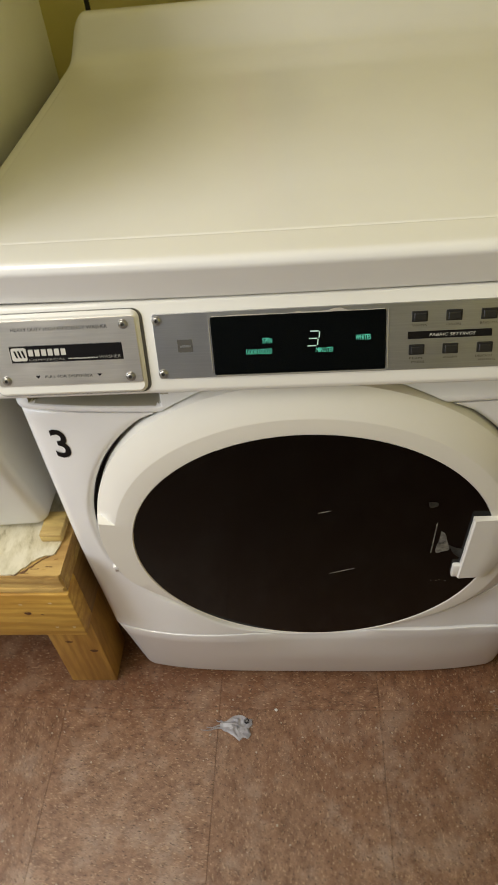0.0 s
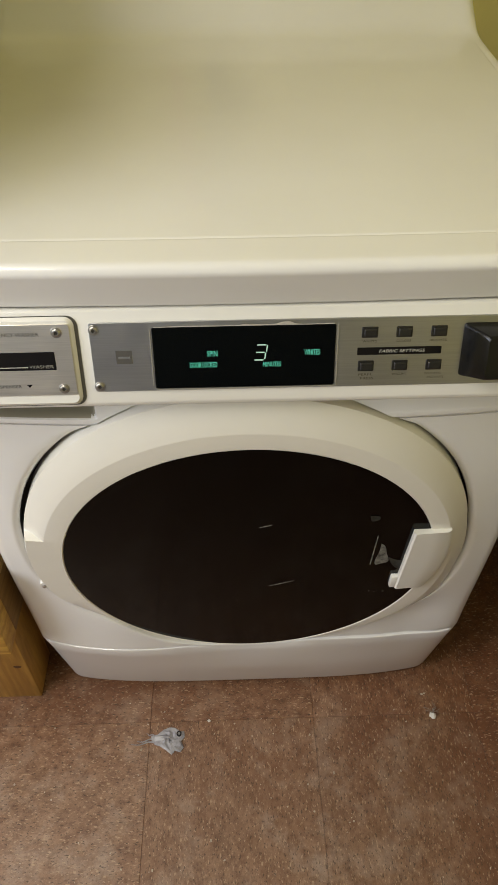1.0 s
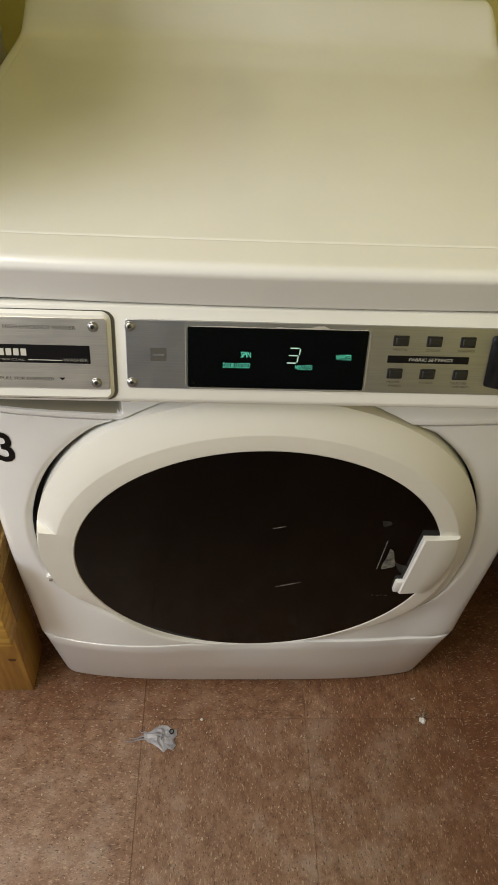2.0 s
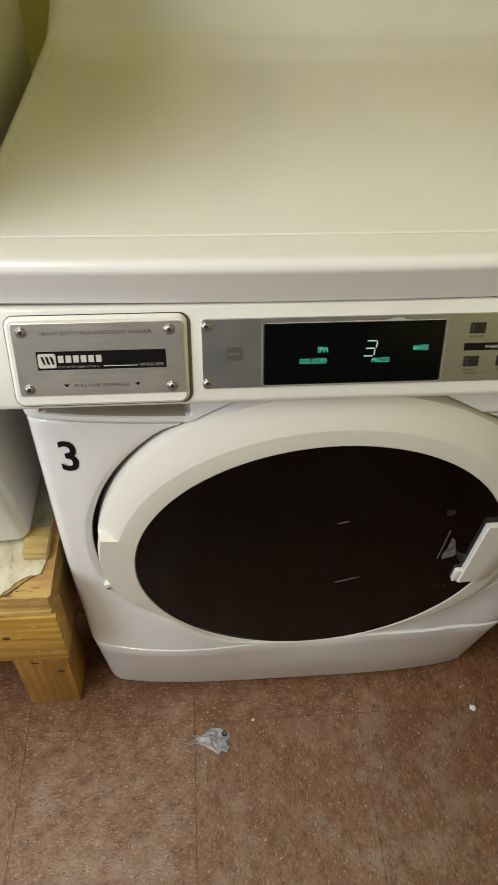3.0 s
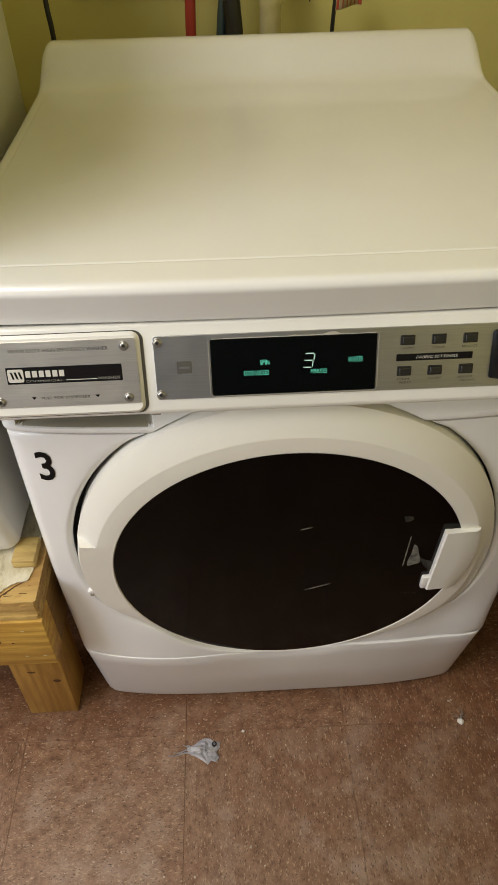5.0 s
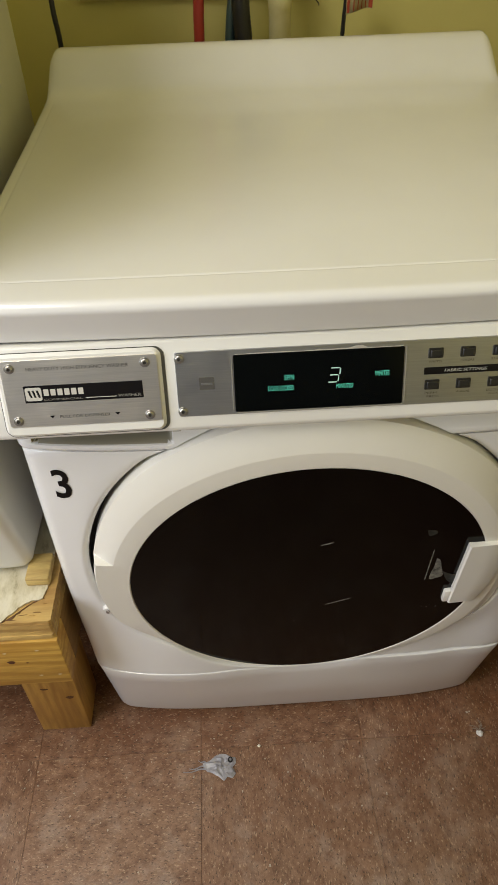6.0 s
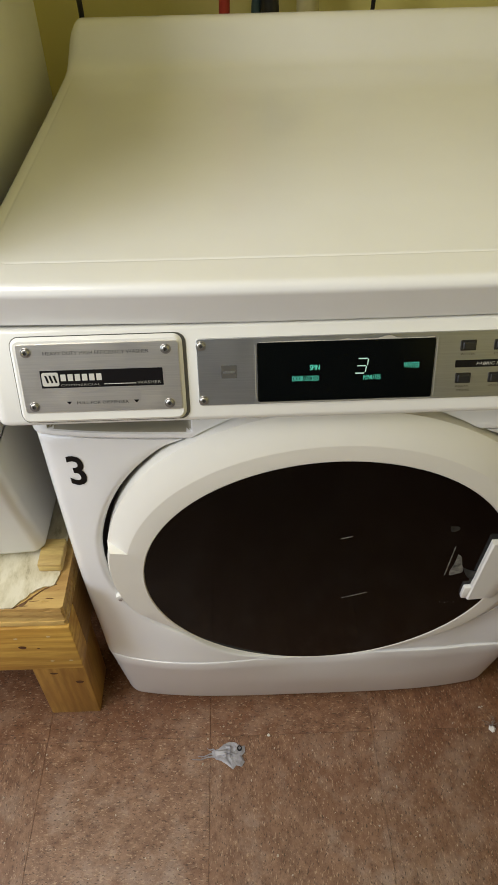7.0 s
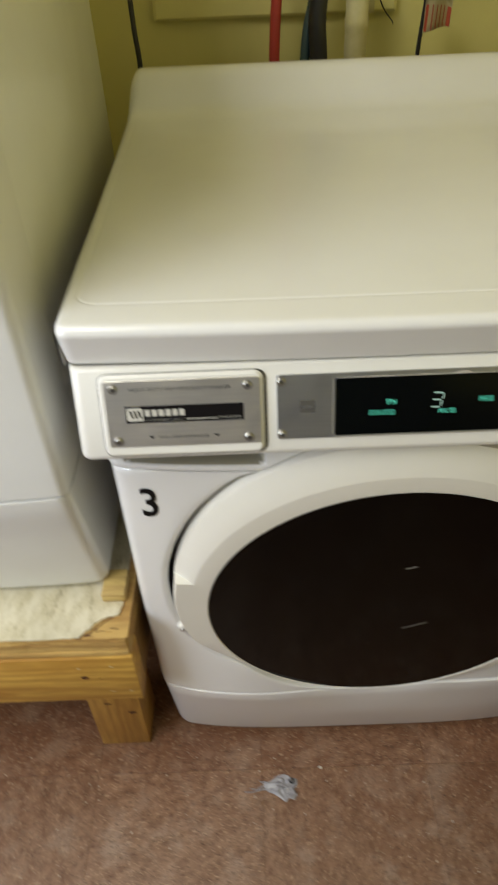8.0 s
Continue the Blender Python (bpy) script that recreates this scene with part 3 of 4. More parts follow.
def door_handle():
    """The pull plate that covers the ring beside the glass."""
    bm = bmesh.new()
    def P(x, z, n):
        return DOOR @ Vector((x + 0.002, (z - 0.475) / math.cos(DA), n))
    outer = [(0.2480 + 0.034 * (k / 10) * (1 - k / 10) - 0.010 * (k / 10) ** 2, 0.5545 - 0.137 * k / 10) for k in range(11)]
    rows = []
    for k, (xo, z) in enumerate(outer):
        xi = 0.2035 - 0.004 * k / 10
        lift = 0.009
        rows.append([P(xi, z, -0.002), P(xi - 0.0005, z, lift - 0.002), P(xi + 0.0015, z, lift), P(xi + 0.5 * (xo - xi), z, lift - 0.001), P(xo - 0.003, z, lift - 0.002), P(xo + 0.002, z, lift - 0.005), P(xo + 0.006, z, -0.016)])
    grid(bm, [[P(0.2035, 0.553, -0.02)] * 7] + [[v.copy() for v in rows[0]]] + rows[1:] + [[P(0.1995 + 0.006 * i, 0.4175, -0.02) for i in range(7)]])
    bmesh.ops.remove_doubles(bm, verts=bm.verts, dist=1e-5)
    return bm


def grip_cup():
    bm = bmesh.new()
    box(bm, (0.1930, 0.418 - 0.475, -0.002), (0.2065, 0.446 - 0.475, 0.0070), 0.002, DOOR)
    return bm


def shell(label, group):
    """A whole white machine without its small fittings; returns its parts by name."""
    w = thing("washing_machine", (0, 0, 0), label, "washing machine", group)
    got = {"machine": w}
    got["top"] = part("top_panel", top_panel(), ENAMEL, w, smooth=40)
    cab = boxes(((-0.3355, 0.062, 0.245), (0.3355, 0.638, 0.893), 0.004), ((-0.3225, 0.150, 0.045), (0.3225, 0.636, 0.245), 0.004))
    got["cabinet"] = part("cabinet", cab, ENAMEL, w)
    got["console"] = part("console", console_shell(), PLASTIC_W, w, smooth=50)
    ledge = part("upper_ledge", upper_ledge(), ENAMEL, w, smooth=50)
    ledge.data.materials.append(RUBBER_AND_SHADE)
    ledge.data.materials.append(POCKET_SHADE)
    got["front"] = part("front_panel", front_panel(), ENAMEL, w, smooth=50)
    got["front"].data.materials.append(RUBBER_AND_SHADE)
    got["kick"] = part("kick_panel", kick_panel(), ENAMEL, w, smooth=50)
    door = part("door", door_ring(), RING_W, w, "round cream plastic door frame", smooth=28)
    got["door"] = door
    part("glass", door_glass(), DOOR_GLASS, door, "dark tinted round door glass")
    part("handle", door_handle(), PLASTIC_W, door, "white plastic pull handle", smooth=30)
    part("grip", grip_cup(), PLASTIC_W, door)
    dark = bmesh.new()
    rows = [[DOOR @ Vector((r * math.cos(a), r * math.sin(a), -0.045)) for a in (2 * math.pi * k / 48 for k in range(48))] for r in (0.30, 0.2)]
    grid(dark, rows, True)
    part("door_seal", dark, RUBBER_AND_SHADE, w, "dark rubber seal behind the door")
    for x in (-0.29, 0.29):
        for y in (0.14, 0.58):
            foot = bmesh.new()
            bmesh.ops.create_cone(foot, cap_ends=True, segments=14, radius1=0.022, radius2=0.016, depth=0.024, matrix=pose(x, y, 0.012))
            part("foot", foot, RUBBER_AND_SHADE, w)
    return got


W = shell("white front-loading commercial washing machine with dark round door", "laundry machines")
MACH, WDOOR = W["machine"], W["door"]


def plain_front():
    bm = bmesh.new()
    rows = []
    for k in range(25):
        z = 0.2465 + 0.4865 * k / 24
        edge = [0.320 + 0.0015 * i for i in range(13)]
        xs = [-x for x in reversed(edge)] + [0.31 * (i / 12 - 1) for i in range(25)] + edge
        rows.append([(-0.338, 0.10, z)] + [(x, 0.006 + 0.007 * (abs(x) / 0.338) ** 6 + 0.012 - math.sqrt(max(0.0, 0.012 ** 2 - max(0.0, abs(x) - 0.326) ** 2)), z) for x in xs] + [(0.338, 0.10, z)])
    grid(bm, rows)
    return bm


neighbour = thing("washing_machine", (0, 0, 0), "white laundry machine raised on a wooden stand", "washing machine", "laundry machines")
part("top_panel", top_panel(), NEIGHBOUR_W, neighbour, smooth=40)
part("cabinet", boxes(((-0.3355, 0.062, 0.245), (0.3355, 0.638, 0.893), 0.004), ((-0.3225, 0.150, 0.045), (0.3225, 0.636, 0.245), 0.004)), NEIGHBOUR_W, neighbour)
part("console", console_shell(), NEIGHBOUR_W, neighbour, smooth=50)
part("upper_ledge", boxes(((-0.3375, 0.012, 0.7345), (0.3375, 0.10, 0.80), 0.004)), NEIGHBOUR_W, neighbour)
part("front_panel", plain_front(), NEIGHBOUR_W, neighbour, smooth=50)
part("kick_panel", kick_panel(0.010, 0.0, 0.014), NEIGHBOUR_W, neighbour, smooth=50)
for x in (-0.29, 0.29):
    for y in (0.14, 0.58):
        foot = bmesh.new()
        bmesh.ops.create_cone(foot, cap_ends=True, segments=14, radius1=0.022, radius2=0.016, depth=0.024, matrix=pose(x, y, 0.012))
        part("foot", foot, RUBBER_AND_SHADE, neighbour)
neighbour.matrix_basis = pose(-0.722, -0.011, 0.4635)


def screw(parent, u, v, n):
    bm = bmesh.new()
    m = CON @ pose(u, v, n)
    prof = [(0.0050, 0.0), (0.0050, 0.0005), (0.0047, 0.0007), (0.0038, 0.0007), (0.0036, 0.0016), (0.0028, 0.0022), (0.0017, 0.0023), (0.0016, 0.0008)]
    rows = [[m @ Vector((r * math.cos(a), r * math.sin(a), z)) for a in (2 * math.pi * k / 18 for k in range(18))] for r, z in prof]
    vs = grid(bm, rows, True)
    bm.faces.new(vs[-1])
    s = part("screw", bm, SCREW, parent, "small round steel screw", smooth=30)
    # the socket's shade is put in as dark grey faces
    s.data.materials.append(DARK_GREY)
    for f in list(s.data.polygons)[-19:]:
        f.material_index = 1
    return s


# dispenser drawer with its steel name plate
drawer = part("dispenser_drawer", slab(bmesh.new(), -0.2407, -0.0025, 0.1616, 0.087, 0.009, -0.02, 0.0075, CON, 0.003), PLASTIC_W, MACH, "white dispenser drawer with steel name plate", smooth=40)
# dark strip painted in for the shade of the gap round the drawer
rim = bmesh.new()
o, i = rounded(0.1656, 0.0886, 0.0098), [(u - 0.0012, v) for u, v in rounded(0.1616, 0.0870, 0.009)]
grid(rim, [[CON @ Vector((-0.2395 + u, -0.0025 + v, n)) for u, v in pts] for pts, n in ((o, 0.0036), (o, 0.0040), (i, 0.0040), (i, 0.0030))], True)
part("drawer_gap", rim, GAP_SHADE, MACH, "dark strip painted as the shaded gap round the drawer")
plate = part("name_plate", slab(bmesh.new(), -0.2395, 0.0005, 0.1525, 0.0700, 0.003, 0.006, 0.0087, CON, 0.0005), STEEL_WARM, drawer, "brushed steel name plate with dark print", smooth=30)
for u in (-0.3065, -0.1755):
    for v in (0.0275, -0.0275):
        screw(drawer, u, v, 0.0087)
NP = 0.0087


def print_on(name, cu, cv, w, h, r, n, mat, parent, label=""):
    return part(name, slab(bmesh.new(), cu, cv, w, h, r, n - 0.0004, n + 0.00025, CON, 0.0001), mat, parent, label, smooth=None)


print_on("print_band", -0.2382, 0.0003, 0.1165, 0.0178, 0.0006, NP, BLACK_PRINT, drawer, "black printed band")
print_on("emblem", -0.2872, 0.0004, 0.0160, 0.0138, 0.0022, NP + 0.0003, WHITE_PRINT, drawer, "white square emblem with dark slanted strokes")
for k in range(3):
    bm = bmesh.new()
    u = -0.2912 + 0.0040 * k
    pts = [(u - 0.0014, 0.0045), (u + 0.0008, 0.0045), (u + 0.0026, -0.0030), (u + 0.0006, -0.0030)]
    bm.faces.new([bm.verts.new(CON @ Vector((a, b, NP + 0.0007))) for a, b in pts])
    part("stroke", bm, BLACK_PRINT, drawer, smooth=None)
# the maker's name as plain blocks
for k in range(6):
    print_on("name_block", -0.2748 + 0.0068 * k, 0.0018, 0.0050, 0.0068, 0.0004, NP + 0.0003, WHITE_PRINT, drawer)
words("COMMERCIAL", drawer, DIM_PRINT, CON, -0.2590, -0.0056, 0.0380, 0.0021, NP + 0.0006)
print_on("rule", -0.2215, -0.0056, 0.0310, 0.0007, 0.0002, NP + 0.0003, WHITE_PRINT, drawer)
words("WASHER", drawer, DIM_PRINT, CON, -0.1935, -0.0050, 0.0225, 0.0031, NP + 0.0006)
words("HEAVY DUTY HIGH EFFICIENCY WASHER", drawer, DARK_GREY, CON, -0.2410, 0.0262, 0.0990, 0.0036, NP + 0.0003)
words("PULL FOR DISPENSER", drawer, DARK_GREY, CON, -0.2400, -0.0245, 0.0500, 0.0030, NP + 0.0003)
for u in (-0.2725, -0.2075):
    bm = bmesh.new()
    bm.faces.new([bm.verts.new(CON @ Vector((u + a, -0.0243 + b, NP + 0.0003))) for a, b in ((-0.0027, 0.0014), (0.0, -0.0016), (0.0027, 0.0014))])
    part("arrow", bm, BLACK_PRINT, drawer, smooth=None)

# control plate, display and buttons
cplate = part("control_plate", slab(bmesh.new(), 0.0790, 0.0005, 0.4520, 0.0680, 0.003, 0.002, 0.0052, CON, 0.0005), STEEL, MACH, "long brushed steel control plate", smooth=30)
CP = 0.0052
for u in (-0.1425, 0.2985):
    for v in (0.0278, -0.0278):
        screw(cplate, u, v, CP)
print_on("badge", -0.1170, 0.0010, 0.0150, 0.0130, 0.0006, CP, DARK_GREY, cplate, "faint square grey badge")
print_on("badge_stripe", -0.1170, 0.0005, 0.0110, 0.0022, 0.0004, CP + 0.0003, STEEL, cplate)
display = part("display", slab(bmesh.new(), -0.0050, -0.0008, 0.1695, 0.0605, 0.0020, 0.003, 0.0068, CON, 0.0008), DISPLAY_BLACK, MACH, "black display panel with green lit words", smooth=30)
DP = 0.0071
words("SPIN", display, GREEN_GLOW, CON, -0.0350, 0.0035, 0.0095, 0.0056, DP)
words("DOOR LOCKED", display, GREEN_GLOW, CON, -0.0435, -0.0075, 0.0255, 0.0052, DP)
words("MINUTES", display, GREEN_GLOW, CON, 0.0205, -0.0082, 0.0170, 0.0048, DP, shear=0.15)
words("WHITES", display, GREEN_GLOW, CON, 0.0580, 0.0030, 0.0145, 0.0055, DP, shear=0.1)
for cu, cv, w, h, mat in ((0.0135, 0.0098, 0.0085, 0.0012, PALE_GLOW), (0.0122, 0.0025, 0.0080, 0.0012, PALE_GLOW), (0.0108, -0.0050, 0.0085, 0.0012, PALE_GLOW), (0.0180, 0.0062, 0.0011, 0.0062, PALE_GLOW), (0.0163, -0.0012, 0.0011, 0.0062, PALE_GLOW)):
    bm = bmesh.new()
    sh, cu, cv = 0.12, cu - 0.0025, cv + 0.0012
    pts = [(cu - w / 2, cv - h / 2), (cu + w / 2, cv - h / 2), (cu + w / 2 + sh * h, cv + h / 2), (cu - w / 2 + sh * h, cv + h / 2)]
    bm.faces.new([bm.verts.new(CON @ Vector((a, b, DP))) for a, b in pts])
    part("digit_segment", bm, mat, display, smooth=None)
# clear film peeling at the display's upper edge
film = bmesh.new()
rows = []
for k in range(29):
    u = -0.088 + 0.166 * k / 28
    lift = 0.0006 + 0.0052 * math.exp(-((u - 0.034) / 0.006) ** 2) + 0.0016 * math.exp(-((u + 0.004) / 0.004) ** 2) + 0.0004 * math.sin(91 * u)
    rows.append([CON @ Vector((u, 0.0296, 0.0068)), CON @ Vector((u, 0.0300 + lift * 0.8, 0.0070 + lift * 0.6)), CON @ Vector((u, 0.0300 + lift * 0.75, 0.0064 + lift * 0.5))])
grid(film, rows)
part("film_edge", film, FILM, display, "clear film peeling along the upper edge")

for cu, cv, w, h in ((0.0815, -0.0010, 0.0012, 0.0590), (-0.0915, -0.0010, 0.0010, 0.0560), (-0.0040, -0.0320, 0.1690, 0.0011)):
    print_on("film_edge", cu, cv, w, h, 0.0004, CP + 0.0005, FILM_EDGE, display, "edge of the clear film")

CAPTIONS = (("WHITES", "COLORS", "BRIGHTS"), ("PERM.", "WOOLENS", "DELICATES"))
for r, v in enumerate((0.0203, -0.0128)):
    for k, u in enumerate((0.1112 - 0.0018 * r, 0.1432 - 0.0018 * r, 0.1755 - 0.0018 * r)):
        well = part("button", slab(bmesh.new(), u, v, 0.0150, 0.0105, 0.0010, 0.003, 0.0060, CON, 0.0004), BUTTON_BLACK, MACH, "small black push button", smooth=30)
        part("cap", slab(bmesh.new(), u + 0.0004, v - 0.0002, 0.0118, 0.0074, 0.0008, 0.004, 0.0078, CON, 0.0008), BUTTON_BLACK, well, smooth=30)
        words(CAPTIONS[r][k], cplate, OLIVE_PRINT, CON, u, v - 0.0088, 0.0135 if k < 2 else 0.016, 0.0022, CP + 0.0003)
words("PRESS", cplate, OLIVE_PRINT, CON, 0.1110, -0.0255, 0.0125, 0.0022, CP + 0.0003)
words("AND KNITS", cplate, OLIVE_PRINT, CON, 0.1765, -0.0255, 0.0160, 0.0022, CP + 0.0003)
part("print_band", slab(bmesh.new(), 0.1400, 0.0018, 0.0790, 0.0074, 0.0006, CP - 0.0004, CP + 0.0003, CON, 0.0001), BLACK_PRINT, cplate, "black printed band", smooth=None)
words("FABRIC SETTINGS", cplate, WHITE_PRINT, CON, 0.1425, 0.0018, 0.0430, 0.0030, CP + 0.0006, shear=0.2)


# black box at the console's end
def reader_box():
    bm = bmesh.new()
    o = rounded(0.094, 0.053, 0.003)
    mid = rounded(0.092, 0.051, 0.003)
    i = rounded(0.074, 0.042, 0.003)
    rows = [[CON @ Vector((0.2450 + u + s, 0.0015 + v, n)) for u, v in pts] for pts, n, s in ((o, 0.003, 0), (mid, 0.008, 0), (i, 0.030, 0.004), (rounded(0.070, 0.038, 0.003), 0.032, 0.004))]
    vs = grid(bm, rows, True)
    bm.faces.new(vs[-1])
    return bm


part("reader_box", reader_box(), BOX_BLACK, MACH, "glossy black plastic box with sloped sides", smooth=30)

# machine number on the front panel
NUM_TURN = math.degrees(math.atan((front_y(-0.3105, 0.67) - front_y(-0.2955, 0.67)) / -0.024))
NUM = Matrix(((1, 0, 0, 0), (0, 0, -1, front_y(-0.2985, 0.67) - 0.0006), (0, 1, 0, 0), (0, 0, 0, 1)))
words("3", MACH, BLACK_PRINT, NUM @ pose(-0.2970, 0.681, 0.0006, 0, NUM_TURN, 0), 0.0, 0.0, 0.0200, 0.0475, 0.0, "number_sticker", "black stick-on numeral", bold=0.018)

# the handle's reflection in the glass, painted as pale marks, and a few specks
def mark(name, mat, outline, label):
    bm = bmesh.new()
    ring = spline(outline + outline[:1], 6 * len(outline) + 1)[:-1]
    n = len(ring)
    mx, my = sum(p.x for p in ring) / n, sum(p.y for p in ring) / n
    rows = []
    for f in (1.0, 0.55, 0.12):
        pts = [(mx + (p.x - mx) * f, my + (p.y - my) * f) for p in ring]
        rows.append([DOOR @ Vector((u, v, glass_n(u, v) + 0.0004)) for u, v in pts])
    vs = grid(bm, rows, True)
    bm.faces.new(vs[-1])
    part(name, bm, mat, WDOOR, label, smooth=None)


mark("reflection_mark", PALE_MARK, [(0.1612, 0.066, 0), (0.1626, 0.067, 0), (0.1622, 0.035, 0), (0.1616, 0.002, 0), (0.1600, 0.001, 0), (0.1606, 0.034, 0)], "thin pale streak painted as the handle's reflection in the glass")
mark("reflection_mark", PALE_MARK, [(0.1690, 0.049, 0), (0.1750, 0.042, 0), (0.1790, 0.026, 0), (0.1840, 0.006, 0), (0.1750, 0.000, 0), (0.1675, -0.002, 0), (0.1660, 0.010, 0), (0.1684, 0.028, 0)], "pale patch painted as the handle's reflection in the glass")
mark("faint_reflection_mark", REFLECTION_FAINT, [(0.1817, 0.017, 0), (0.1933, 0.0087, 0), (0.2080, 0.004, 0), (0.2103, -0.006, 0), (0.2010, -0.0147, 0), (0.1913, -0.006, 0)], "faint band painted as the handle's reflection in the glass")
mark("faint_reflection_mark", REFLECTION_FAINT, [(0.1462, 0.1125, 0), (0.1570, 0.1110, 0), (0.1590, 0.1040, 0), (0.1500, 0.1005, 0)], "faint patch painted as a reflection in the glass")
for u, v, r in ((0.1680, -0.0745, 0.0010), (0.1760, -0.0765, 0.0012), (0.1885, -0.0770, 0.0016), (0.1800, -0.0735, 0.0008), (-0.0173, -0.0921, 0.0009)):
    mark("speck", PALE_MARK, [(u - r, v, 0), (u, v + 0.8 * r, 0), (u + r, v, 0), (u, v - 0.7 * r, 0)], "pale speck on the glass")
# hinge screw and its white washer at the door's edge
hinge = bmesh.new()
hm = Matrix(((1, 0, 0, -0.284), (0, 0, -1, front_y(-0.281, 0.427) + 0.001), (0, 1, 0, 0.427), (0, 0, 0, 1)))
bmesh.ops.create_cone(hinge, cap_ends=True, segments=18, radius1=0.008, radius2=0.0065, depth=0.010, matrix=hm)
hs = part("hinge_cap", hinge, PLASTIC_W, MACH, "white plastic hinge cap with a screw")
hh = bmesh.new()
bmesh.ops.create_cone(hh, cap_ends=True, segments=12, radius1=0.0030, radius2=0.0024, depth=0.003, matrix=hm @ pose(0, 0, 0.006))
part("screw", hh, SCREW, hs)

# light scuffs on the door glass
for x, z, ln, tilt in ((0.0205, 0.5718, 0.016, 17), (0.0437, 0.4303, 0.036, 21)):
    bm = bmesh.new()
    rows = []
    for k in range(9):
        f = k / 8 - 0.5
        u = x + ln * f
        v = z - 0.475 + math.tan(radians(tilt)) * ln * f 
        t = 0.0007 * math.sqrt(max(0.05, 1 - 4 * f * f))
        n = glass_n(u, v) + 0.0004
        rows.append([DOOR @ Vector((u, v - t, n)), DOOR @ Vector((u, v + t, n))])
    grid(bm, rows)
    part("scuff", bm, SCRATCH, WDOOR, "pale scuff on the glass", smooth=None)


# ---- wooden stand under the second machine ----
stand = thing("wooden_stand", (-0.72, 0.3, 0), "rough pine and plywood stand carrying a machine", "stand")
part("front_board", boxes(((-1.13, -0.027, 0.306), (-0.352, 0.011, 0.418), 0.002)), PINE, stand, "knotty pine board with nail holes")
part("side_board", boxes(((-0.390, 0.0115, 0.306), (-0.3525, 0.70, 0.418), 0.002)), PINE_SHADED, stand)
part("side_board", boxes(((-1.13, 0.0115, 0.306), (-1.092, 0.70, 0.418), 0.002)), PINE_SHADED, stand)
for x in (-0.478, -1.091):
    for y in (0.050, 0.60):
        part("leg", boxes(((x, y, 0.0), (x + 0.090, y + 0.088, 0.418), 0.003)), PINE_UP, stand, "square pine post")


def ply_sheet(z0, z1, seed, jag):
    rng = random.Random(seed)
    bm = bmesh.new()
    off = 0.0025 * rng.random()
    pts = [(-1.13, 0.70), (-1.13, -0.026 + off)]
    n = 110
    for k in range(1, n):
        x = -1.13 + 0.772 * k / n
        bite = 0.006 * max(0.0, noise.noise((x * 34, seed * 3.1, 0)) - 0.15)
        pts.append((x, -0.026 + off + bite + 0.0004 * rng.random()))
    pts += [(-0.3555 - 0.002 * jag * rng.random(), -0.0250 + off), (-0.3534 - 0.0006 * rng.random(), -0.021), (-0.3530, 0.20), (-0.3530, 0.70)]
    lo = [bm.verts.new((x, y, z0)) for x, y in pts]
    hi = [bm.verts.new((x + 0.0006 * rng.random(), y + 0.0010 * rng.random(), z1)) for x, y in pts]
    for a in range(len(pts)):
        b = (a + 1) % len(pts)
        bm.faces.new((lo[a], lo[b], hi[b], hi[a]))
    bm.faces.new(hi)
    bm.faces.new(list(reversed(lo)))
    return bm


for k in range(7):
    z0 = 0.4185 + 0.006 * k
    part("plywood_sheet", ply_sheet(z0, z0 + 0.0056, 20 + k, 1.0), PLY, stand, "splintered plywood sheet", smooth=None)


def vinyl_sheet():
    """Old white flooring left on the plywood, torn away at its front corner."""
    bm = bmesh.new()
    rng = random.Random(5)
    edge = [(-0.450, -0.0235), (-0.430, -0.0225), (-0.418, -0.021), (-0.410, -0.012), (-0.402, -0.003), (-0.394, 0.004), (-0.384, 0.009), (-0.373, 0.012), (-0.3665, 0.014)]
    fine = [p for a, b in zip(edge, edge[1:]) for p in ((a[0] + (b[0] - a[0]) * f, a[1] + (b[1] - a[1]) * f) for f in (0, 0.33, 0.66))]
    fine = [(x + 0.0016 * (rng.random() - 0.5), y + 0.0022 * (rng.random() - 0.5)) for x, y in fine]
    pts = [(-1.12, 0.69), (-1.12, -0.0235)] + [(-1.12 + 0.67 * k / 20, -0.0235 + 0.0015 * rng.random()) for k in range(1, 20)] + fine + [(-0.365, 0.03), (-0.364, 0.10), (-0.364, 0.69)]
    lo = [bm.verts.new((x, y, 0.4607)) for x, y in pts]
    hi = [bm.verts.new((x, y, 0.4628)) for x, y in pts]
    for a in range(len(pts)):
        b = (a + 1) % len(pts)
        bm.faces.new((lo[a], lo[b], hi[b], hi[a]))
    bm.faces.new(hi)
    bm.faces.new(list(reversed(lo)))
    return bm


part("vinyl_remnant", vinyl_sheet(), VINYL, stand, "torn remnant of stained white vinyl flooring", smooth=None)
rng = random.Random(31)
torn = bmesh.new()
rows = []
for k in range(40):
    f = k / 39
    x, y = -0.424 + 0.058 * f, -0.0215 + 0.036 * smooth01(f) ** 0.9
    w = (0.0015 + 0.0065 * abs(noise.noise((f * 7.0, 1.3, 0.4)))) * math.sin(math.pi * (0.06 + 0.9 * f))
    rows.append([(x, y, 0.4606), (x + 0.3 * w, y - 0.5 * w, 0.4618), (x + 0.5 * w, y - w, 0.4607)])
grid(torn, rows)
part("torn_fibre", torn, SPLINTER, stand, "dark torn wood fibre", smooth=None)
